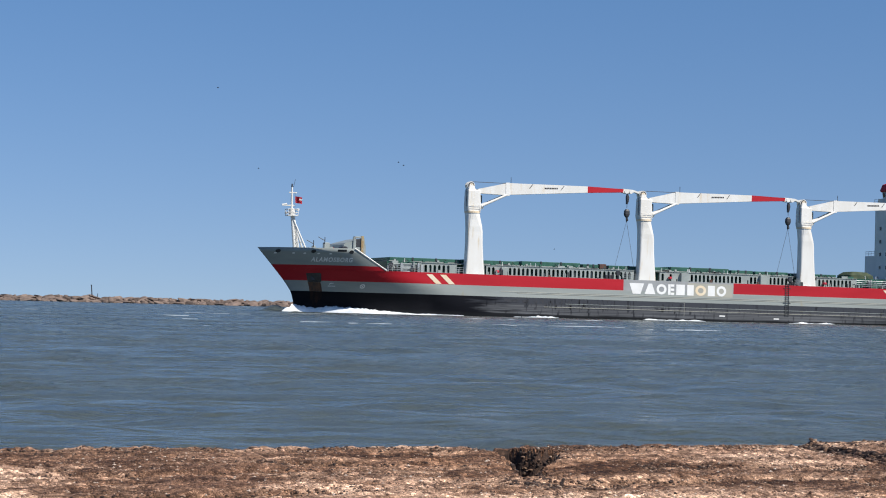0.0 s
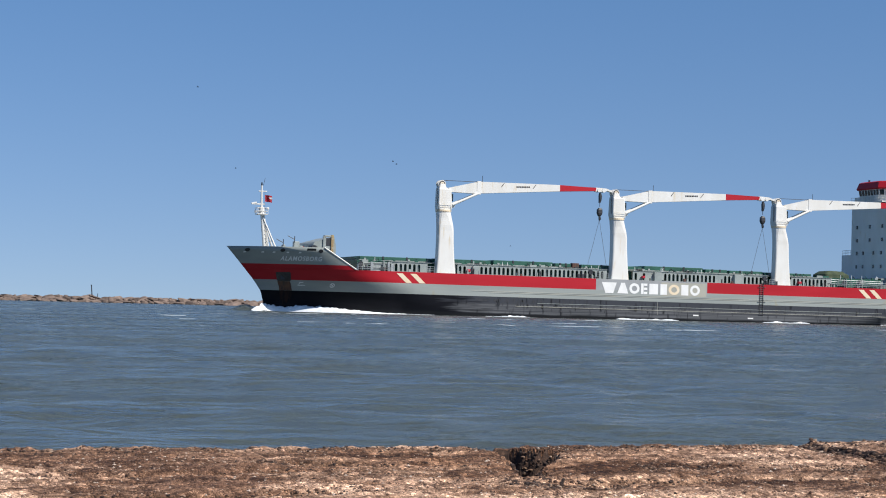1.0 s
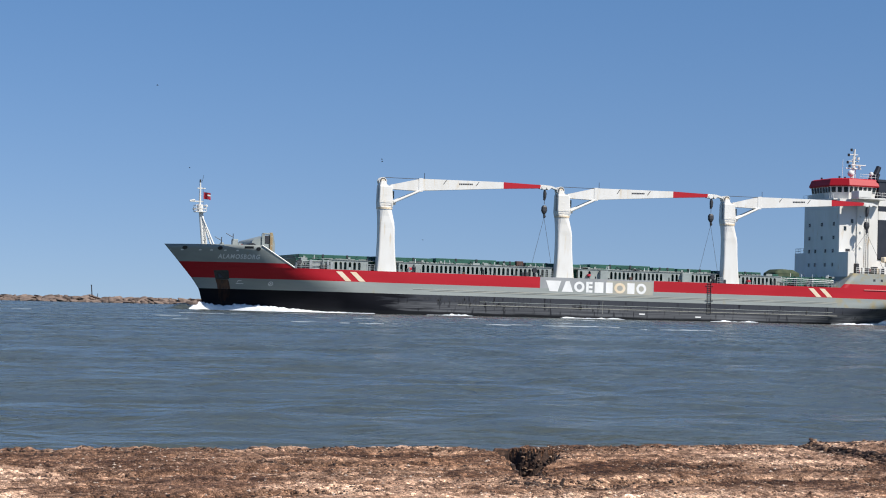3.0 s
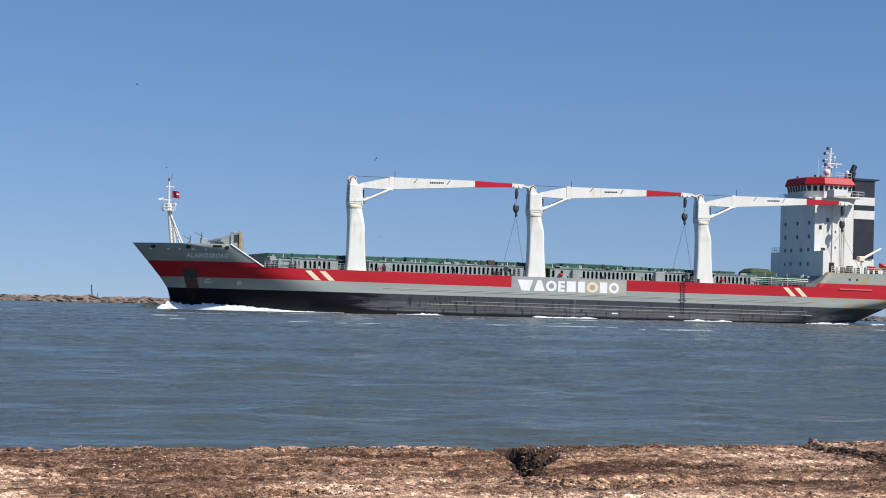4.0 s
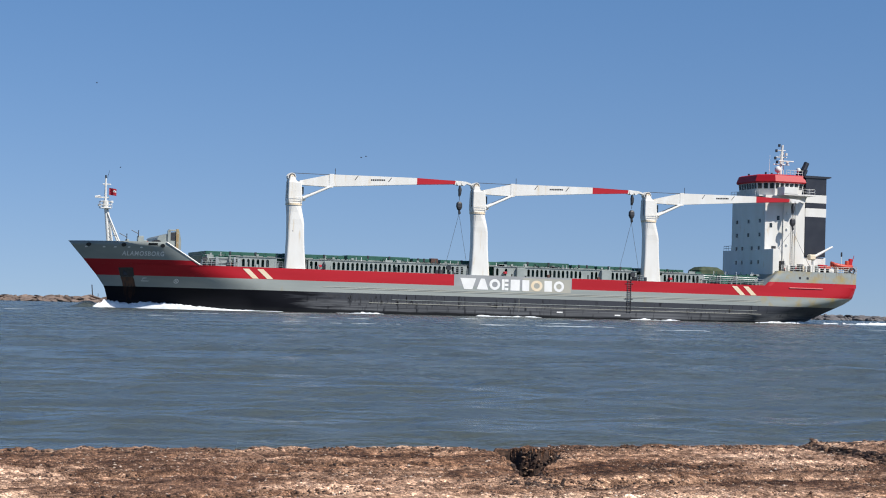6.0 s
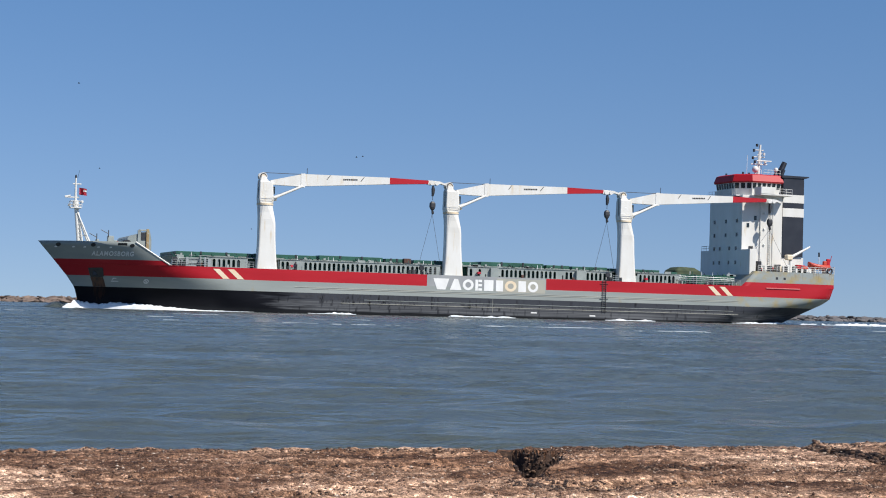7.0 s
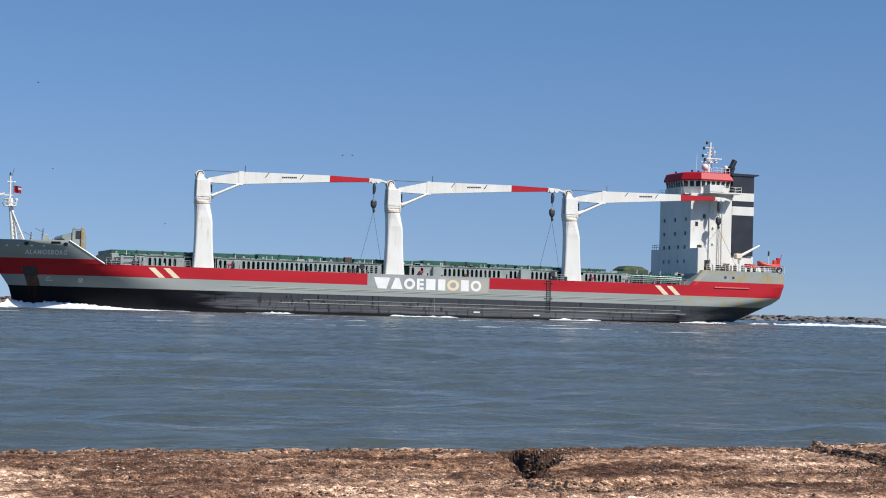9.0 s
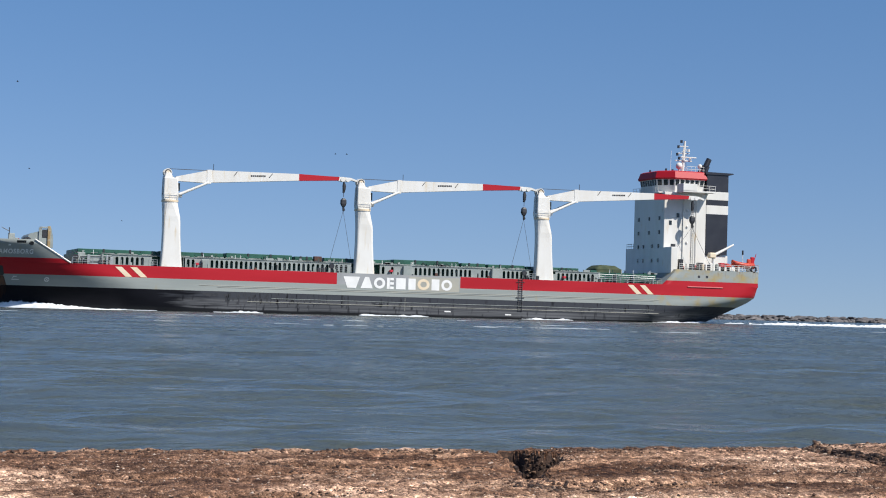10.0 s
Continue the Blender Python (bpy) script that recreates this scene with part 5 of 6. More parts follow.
# ---- aft fittings ----
def main_mast():
    up = Matrix.Translation((0, 0, 0.4))
    m = part("radar_mast", Tb((131.4, 0.0, 27.4), (131.8, 0.0, 33.4), 0.32, 0.2, 10), M_WHITE, ship, "white radar mast with aerials")
    for z, l, w in ((29.6, 1.7, 0.22), (31.0, 1.2, 0.18), (32.3, 0.9, 0.15)):
        part("mast_yard", B(131.6 - l, 131.6 + l, -0.1, 0.1, z, z + w, 0.03), M_WHITE, m)
    for s, z in ((130.2, 30.6), (130.4, 32.0), (132.5, 31.4), (131.0, 33.0), (130.6, 29.9), (132.8, 29.9)):
        part("mast_light", Tb((s, -.2, z), (s, -.2, z + .5), 0.24, n=8), M_DARK if s < 131.5 else M_WHITE, m)
    part("radar_bar", B(130.6, 133.8, -0.9, -0.7, 30.2, 30.42, 0.04), M_WHITE, m, "white radar scanner bar")
    bm = bmesh.new()
    for k in (-.7, .7):
        tube(bm, (131.6 + k, k * .5, 27.4), (131.8 + k * .5, k * .3, 32.2), 0.06, n=6)
    for z in (28.4, 29.4, 30.4, 31.4):
        tube(bm, (131.0, -.3, z), (132.3, .3, z + .5), 0.045, n=5)
    part("mast_lattice", bm, M_WHITE, m)
    part("whip_aerial", Tb((128.2, -1.5, 27.4), (128.3, -1.5, 31.2), 0.035, n=5), M_SIGN, m)
    bm = bmesh.new()
    bmesh.ops.create_uvsphere(bm, u_segments=14, v_segments=10, radius=0.62)
    bmesh.ops.translate(bm, verts=bm.verts, vec=(129.4, -2.6, 28.5))
    tube(bm, (129.4, -2.6, 27.3), (129.4, -2.6, 28.2), 0.16)
    part("satellite_dome", bm, M_WHITE, ship, "white satellite dome on the wheelhouse", smooth=True).matrix_basis = up
    bm = bmesh.new()
    bmesh.ops.create_uvsphere(bm, u_segments=12, v_segments=8, radius=0.42)
    bmesh.ops.translate(bm, verts=bm.verts, vec=(132.6, -4.6, 28.4))
    tube(bm, (132.6, -4.6, 27.3), (132.6, -4.6, 28.2), 0.1)
    part("satellite_dome", bm, M_WHITE, ship, "small white dome", smooth=True).matrix_basis = up
    for s, y in ((125.0, 1.5), (127.3, -3.0), (125.6, -3.8)):
        part("roof_lamp", Tb((s + .6, y, 27.1), (s + .6, y, 27.75), 0.18, 0.2, 8), M_DARK, ship).matrix_basis = up
    bm = bmesh.new()
    for y in (-5.6,):
        for z in (27.7, 28.2):
            tube(bm, (129.5, y, z), (133, y, z), 0.035, n=5)
        for i in range(5):
            tube(bm, (129.5 + i * .85, y, 27.1), (129.5 + i * .85, y, 28.2), 0.035, n=5)
    part("roof_rail", bm, M_WHITE, ship).matrix_basis = up
    m.matrix_basis = up


main_mast()


def aft_deck():
    z = 9.7
    bm = bmesh.new()
    for zz in (10.1, 10.45, 10.8):
        tube(bm, (126.0, -10.5, zz), (141.6, -10.4, zz), 0.035, n=5)
    for i in range(13):
        x = 126 + i * 1.3
        tube(bm, (x, -10.5, z), (x, -10.5, 10.8), 0.04, n=5)
    part("poop_rail", bm, M_WHITE, ship, "white poop deck rail")
    d = part("davit_crane", Tb((133.6, -8.8, z), (133.6, -8.8, 12.4), 0.38, 0.3, 12), M_WHITE, ship, "white rescue boat davit crane")
    part("davit_jib", Tb((133.2, -8.8, 12.3), (137.6, -8.8, 14.6), 0.3, 0.16, 8), M_WHITE, d)
    part("davit_motor", B(132.6, 133.9, -9.3, -8.3, 12.0, 13.0, 0.15), M_CREAM, d)
    # rescue boat: a rounded hull with tube collar
    rings = []
    for i in range(13):
        u = i / 12
        w = 1.05 * math.sin(math.pi * min(max(u * 0.9 + 0.06, 0), 1)) ** 0.5
        h0 = 10.5 + 0.5 * (1 - u) ** 3 + 0.05
        rings.append([(137.2 + u * 4.4, -9.2 + w * math.cos(a), h0 + 0.45 + 0.72 * math.sin(a) * (1 if math.sin(a) < 0 else .55)) for a in [2 * math.pi * k / 12 for k in range(12)]])
    b = part("rescue_boat", loft(bmesh.new(), rings), M_ORANGE, ship, "orange rescue boat on its cradle", smooth=True)
    part("boat_console", B(140.2, 140.9, -9.5, -8.9, 11.3, 12.1, 0.1), M_ORANGE, b)
    part("outboard", B(140.9, 141.6, -9.4, -9.0, 11.0, 12.5, 0.08), M_RED, b, "red outboard motor")
    part("boat_pole", Tb((141.5, -9.2, 11.4), (142.0, -9.2, 13.1), 0.06, n=6), M_RED, b)
    for s in (138.0, 140.4):
        part("boat_cradle", B(s, s + .3, -10.0, -8.5, z, 10.6, 0.04), M_WHITE, b)
    part("stern_light_post", Tb((138.9, -9.9, z), (138.9, -9.9, 13.4), 0.07, n=6), M_SIGN, ship, "thin lamp post with dark lamp")
    part("post_lamp", Tb((138.9, -9.9, 12.8), (138.9, -9.9, 13.6), 0.16, n=8), M_DARK, ship)
    for s, w, h, m, lab in ((128.2, 1.3, 1.1, M_DARK, "dark mooring winch"), (130.2, 1.0, 1.4, M_DARK, "dark mooring winch"), (126.5, .7, 1.9, M_DARK, "dark open locker"),
                            (131.6, 1.1, 1.1, M_WHITE, "white deck box"), (134.6, .9, 1.5, M_RED, "red fire station box"), (135.8, 1.1, 1.3, M_ORANGE, "orange raft container"), (134.2, 3.4, .8, M_WHITE, "white raft rack")):
        gear("poop_gear", s, w, h, m, lab, y=-9.6, d=.9, z=z)
    part("white_house", B(133.3, 138.0, -5.9, 3, 9.7, 12.6, 0.05), M_WHITE, ship, "white engine casing under the funnel")
    bm = bmesh.new()
    n = 16
    for k in range(n):
        a0, a1 = 2 * math.pi * k / n, 2 * math.pi * (k + 1) / n
        tube(bm, (142.0 + .5 * math.cos(a0) - 1.2, -10.55, 10.25 + .5 * math.sin(a0)), (142.0 + .5 * math.cos(a1) - 1.2, -10.55, 10.25 + .5 * math.sin(a1)), 0.14, n=6)
    part("tyre_fender", bm, M_DARK, ship, "black tyre fender at the stern rail")
    bm = bmesh.new()
    for y in (-10.2, -8.2, -6):
        tube(bm, (142.0, y, z), (142.0, y, 11.0), 0.05, n=5)
    for zz in (10.2, 10.6, 11.0):
        tube(bm, (142.0, -10.2, zz), (142.0, 9, zz), 0.04, n=5)
    part("stern_rail", bm, M_WHITE, ship)
    for zz in (14.6, 17.5, 20.4):
        part("wall_light", B(129.3, 129.6, -6.5, -6.25, zz, zz + .3, 0.02), M_SIGN, ship)
    part("wall_pipe", Tb((128.6, -6.4, 9.7), (128.6, -6.4, 23.2), 0.09, n=6), M_WHITE, ship)
    part("wall_pipe", Tb((131.2, -6.4, 9.7), (131.2, -6.4, 23.2), 0.06, n=6), M_WHITE, ship)
    ladder = part("wall_ladder", Tb((130.3, -6.36, 9.7), (130.3, -6.36, 23.2), 0.04, n=5), M_WHITE, ship, "white ladder up the tower's side")
    part("ladder_rail", Tb((130.75, -6.36, 9.7), (130.75, -6.36, 23.2), 0.04, n=5), M_WHITE, ladder)
    for k in range(30):
        part("rung", B(130.3, 130.75, -6.38, -6.34, 10.1 + k * 0.43, 10.14 + k * 0.43), M_WHITE, ladder)
    rp = random.Random(3)
    for k in range(22):
        x, w_, h_ = rp.uniform(126.4, 137.0), rp.uniform(.25, .8), rp.uniform(.4, 1.5)
        m_ = rp.choice((M_DARK, M_DARK, M_WHITE, M_WHITE, M_COAM, M_FLAG, M_CREAM))
        y_ = rp.uniform(-10.1, -7.6)
        if k % 3:
            part("deck_fitting", B(x, x + w_, y_, y_ + .5, z, z + h_, 0.05), m_, ship)
        else:
            bm = Tb((x, y_, z), (x, y_, z + h_ * .6), 0.08, n=6)
            tube(bm, (x, y_, z + h_ * .6), (x, y_, z + h_), 0.22, n=10)
            part("deck_vent", bm, m_, ship)
    # hull-side flare plate below the screen's foot
    part("screen_foot", prism([(123.6, 7.0), (125.3, 9.7), (126.0, 9.7), (126.0, 7.0)], -10.3, -9.0), M_COAM, ship)


aft_deck()



# pipes, vents, lamps and stays along the side deck and on the hatch edges
rc = random.Random(33)
for k in range(150):
    s0 = rc.uniform(20.2, 123.5)
    if any(abs(s0 - c) < 2.6 for c in (35.5, 68.0, 100.5)):
        continue
    y0, kind = rc.uniform(-10.1, -8.9), rc.randrange(5)
    if kind == 0:
        part("air_pipe", Tb((s0, y0, 6.9), (s0, y0, 6.9 + rc.uniform(.5, 1.2)), 0.11, 0.13, 7), rc.choice((M_COAM, M_DARK, M_COAM)), ship)
    elif kind == 1:
        part("deck_valve", B(s0, s0 + rc.uniform(.2, .5), y0, y0 + .3, 6.9, 6.9 + rc.uniform(.3, .8), 0.03), rc.choice((M_DARK, M_RUST, M_COAM)), ship)
    elif kind == 2:
        part("hatch_stay", Tb((s0, -8.7, 8.62), (s0 + rc.uniform(-.6, .6), -7.5, 9.25), 0.06, n=5), rc.choice((M_DARK, M_GREEN)), ship)
    elif kind == 3:
        part("edge_bracket", B(s0, s0 + rc.uniform(.3, 1.4), -8.66, -8.4, 8.66, 8.66 + rc.uniform(.12, .4), 0.02), rc.choice((M_COAM, M_GREEN, M_DARK, M_COAM)), ship)
    else:
        part("deck_lamp", Tb((s0, -8.5, 8.6), (s0, -8.5, 9.3), 0.05, n=5), M_SIGN, ship)
# mooring gear between the forecastle and the first hatch
for s0, w_, h_, m_ in ((19.9, .5, 1.1, M_DARK), (20.7, .35, 1.9, M_COAM), (21.5, .8, .7, M_DARK), (22.6, 1.4, .25, M_ALU), (24.4, .3, 1.7, M_COAM), (25.0, .6, .9, M_DARK)):
    part("mooring_gear", B(s0, s0 + w_, -9.6, -9.1, 6.9, 6.9 + h_, 0.03), m_, ship)
for k in range(26):
    x, h_, w_ = rc.uniform(19.6, 26.0), rc.uniform(.3, 1.7), rc.uniform(.12, .6)
    y_ = rc.uniform(-10.1, -8.7)
    part("mooring_gear", B(x, x + w_, y_, y_ + .3, 6.9, 6.9 + h_, 0.03), rc.choice((M_DARK, M_DARK, M_WHITE, M_COAM, M_ALU)), ship)
for x in (20.3, 62.2, 96.6):
    bm = Tb((x, -10.0, 6.9), (x, -10.0, 7.9), 0.16, n=8)
    tube(bm, (x, -10.3, 8.05), (x, -9.7, 8.05), 0.42, n=14)
    part("roller_fairlead", bm, M_DARK, ship, "dark roller fairlead")
part("fore_crosspipe", Tb((20.0, -9.3, 8.2), (26.0, -9.3, 8.35), 0.13, n=7), M_COAM, ship)
part("fore_crosspipe", Tb((20.2, -9.4, 7.55), (24.2, -9.4, 7.55), 0.1, n=7), M_ALU, ship)

# ---- foam that travels with the ship, and loose whitecaps ----
def foam_field(name, s0, s1, step, y_of, wide, thick, thr, seed, label, stretch=3.0, kind=""):
    """Broken foam along a line y_of(s): a lumpy sheet kept where the churn is strong, with its own thickness."""
    ns, ny = int((s1 - s0) / step) + 1, max(5, int(wide / 0.22))
    S, Q = np.meshgrid(np.linspace(s0, s1, ns), np.linspace(0, 1, ny), indexing="ij")
    yl = np.array([y_of(s) for s in S[:, 0]])[:, None]
    Y = yl + (Q - 0.5) * wide
    env = np.sin(np.pi * Q) ** 0.6 * np.clip(np.minimum(S - s0, s1 - S) / (0.15 * (s1 - s0)), 0, 1) ** 0.6
    churn = vnoise(S, Y * stretch, seed, 2.6) + 0.6 * vnoise(S, Y * stretch, seed + 1, 0.9) + 0.35
    H = thick * env * np.clip(churn * 1.4, 0.0, 1.2) * (1 + 0.9 * vnoise(S, Y, seed + 2, 0.45))
    H *= np.clip((churn * env - thr) * 3.5, 0.08, 1)
    bm = bmesh.new()
    vs = {}
    def v(i, j, top):
        k = (i, j, top)
        if k not in vs:
            vs[k] = bm.verts.new((S[i, j], Y[i, j], max(H[i, j], 0.02) + 0.04 if top else -0.25))
        return vs[k]
    on = (churn * env > thr)
    for i in range(ns - 1):
        for j in range(ny - 1):
            if on[i, j]:
                bm.faces.new((v(i, j, 1), v(i + 1, j, 1), v(i + 1, j + 1, 1), v(i, j + 1, 1)))
                for (di, dj), (a, b) in (((-1, 0), ((0, 0), (0, 1))), ((1, 0), ((1, 0), (1, 1))), ((0, -1), ((0, 0), (1, 0))), ((0, 1), ((0, 1), (1, 1)))):
                    p, q = i + di, j + dj
                    if not (0 <= p < ns - 1 and 0 <= q < ny - 1 and on[p, q]):
                        bm.faces.new((v(i + a[0], j + a[1], 1), v(i + b[0], j + b[1], 1), v(i + b[0], j + b[1], 0), v(i + a[0], j + a[1], 0)))
    ob = part(name, bm, M_FOAM, None)
    return tagged(ob, label, "foam", kind=kind)


travelling = []
# bow wave: a breaking ridge that peels off the shoulder
def bow_wave():
    bm = bmesh.new()
    n, m = 150, 9
    rows = []
    for i in range(n):
        u = i / (n - 1)
        s = 3.6 + 24.0 * u
        h = lerp(u, (0, 0.08, 0.2, 0.36, 0.5, 0.7, 0.85, 1), (0.15, 1.2, 0.75, 0.92, 0.88, 0.46, 0.2, 0.02))
        h *= 1 + 0.35 * noise.noise(Vector((s * 1.1, 3.1, 0))) + 0.16 * noise.noise(Vector((s * 4, 7.7, 0)))
        w = 0.7 + 1.9 * u
        y = -half(s, 0.4) + 0.05 - 2.6 * math.exp(-((s - 4.0) / 3.0) ** 2)
        row = []
        for j in range(m):
            q = j / (m - 1)
            z = h * math.sin(math.pi * min(0.32 + q * 0.68, 1)) ** 0.8 * (1 + 0.25 * noise.noise(Vector((s * 3, q * 4, 1.0))))
            row.append(bm.verts.new((s + q * 0.5 * u, y - w * q, max(z, -0.05) if j < m - 1 else -0.15)))
        rows.append(row)
    for a, b in zip(rows, rows[1:]):
        for j in range(m - 1):
            bm.faces.new((a[j], a[j + 1], b[j + 1], b[j]))
    ob = part("bow_wave", bm, M_FOAM, None, smooth=True)
    return tagged(ob, "white breaking bow wave along the ship's forward side", "foam")


travelling.append(bow_wave())


def bow_swell():
    """The smooth dark hump of water pushed ahead of the stem."""
    bm = bmesh.new()
    n, m = 28, 16
    rows = []
    for i in range(n):
        u = i / (n - 1)
        s = -6 + 14 * u
        row = []
        for j in range(m):
            q = j / (m - 1) * 2 - 1
            h = 1.15 * math.exp(-((s - 3.0) / 2.0) ** 2) * math.exp(-(q * 3.0) ** 2) + 0.5 * math.exp(-((s - 6.0) / 1.3) ** 2) * math.exp(-(q * 2.6) ** 2)
            row.append(bm.verts.new((s, q * 6.5, h - 0.1 + 0.06 * noise.noise(Vector((s, q * 5, 0))))))
        rows.append(row)
    for a, b in zip(rows, rows[1:]):
        for j in range(m - 1):
            bm.faces.new((a[j], a[j + 1], b[j + 1], b[j]))
    ob = part("bow_swell", bm, M_WATER, None, smooth=True)
    return tagged(ob, "smooth dark hump of water ahead of the stem", "water")


travelling.append(bow_swell())
for s0, s1, dy, wd, th, thr, seed in ((25.5, 34, -0.3, 0.9, 0.14, 0.20, 72), (42.0, 50.5, -0.4, 1.2, 0.22, 0.16, 73), 
                                      (66.5, 79, -0.5, 1.3, 0.2, 0.16, 75), (95, 106, -0.6, 1.3, 0.2, 0.2, 77), 
                                      (120, 139, -1.6, 2.2, 0.25, 0.14, 79)):
    travelling.append(foam_field("hull_foam", s0, s1, 0.22, lambda s: -half(max(s, 8), 0.1) + dy, wd, th, thr, seed, "thin white foam along the ship's waterline"))
travelling.append(foam_field("stern_wake", 134.5, 215, 0.4, lambda s: -6.5 - 0.05 * (s - 134), 4.0, 0.24, 0.37, 90, "white churned wake trailing from the stern"))
travelling.append(foam_field("stern_wake", 137, 215, 0.4, lambda s: 4.0 + 0.05 * (s - 134), 5.0, 0.28, 0.37, 94, "white churned wake trailing from the stern"))
travelling.append(foam_field("stern_wake", 150, 215, 0.4, lambda s: -17 - 0.09 * (s - 150), 3.0, 0.35, 0.22, 97, "thin outer line of the ship's wake"))

M_CAP = mat("ripple_foam", (0.58, 0.62, 0.64), (0.30, 0.35, 0.38), 3, (0.4, 2, 1), 0.7)
caps = []
rg_ = random.Random(12)
for k, (x, y, l) in enumerate(((8, 152, 4), (24, 138, 3.5), (35, 134, 2.2), (60, 146, 6), (50, 176, 5), (73, 172, 4), (100, 156, 4),
                               (30, 168, 5), (115, 175, 5),
                               (44, 205, 9), (18, 210, 7), (84, 215, 10), (64, 240, 12), (104, 230, 9))):
    c = foam_field("whitecap", -l * .75, l * .75, 0.12, lambda s: 0.3 * math.sin(s * 0.7 + k), 0.30 + 0.02 * k, 0.03, 0.40, 200 + 5 * k, "thin white crest of a breaking ripple", 1.5, kind="stuff")
    c.data.materials[0] = M_CAP
    c["group"] = "whitecaps on the channel"
    caps.append((c, x, y))

for k, (x, y, l, wd, th) in enumerate(((66, 131, 11, 2.6, 0.045), (40, 132, 9, 1.6, 0.03), (60, 143, 15, 2.6, 0.04), 
                                       (18, 104, 7, 1.4, 0.025))):
    c = foam_field("whitecap", -l * .5, l * .5, 0.15, lambda s: 0.5 * math.sin(s * 0.4 + k), wd, th, 0.42, 300 + 5 * k, "long thin white crest of a wind wave", 1.0, kind="stuff")
    c.data.materials[0] = M_CAP
    c["group"] = "whitecaps on the channel"
    caps.append((c, x, y))

# ---- the pelican ----
M_PLUME = mat("plume_silver", (0.62, 0.57, 0.54), (0.48, 0.44, 0.42), 9, (1, 3, 1), 0.8, stain=(0.2, 0.18, 0.17), amount=0.15, stain_size=14)
M_COVERT = mat("covert_grey", (0.30, 0.28, 0.27), (0.17, 0.16, 0.155), 16, (1, 3, 1), 0.8)
M_QUILL = mat("quill_dark", (0.010, 0.010, 0.012), (0.028, 0.027, 0.029), 12, (1, 4, 1), 0.7)
M_HEAD = mat("head_white", (0.78, 0.74, 0.66), (0.7, 0.66, 0.6), 12, rough=0.8)
M_BILL = mat("bill_grey", (0.10, 0.085, 0.075), (0.17, 0.14, 0.11), 14, rough=0.55)


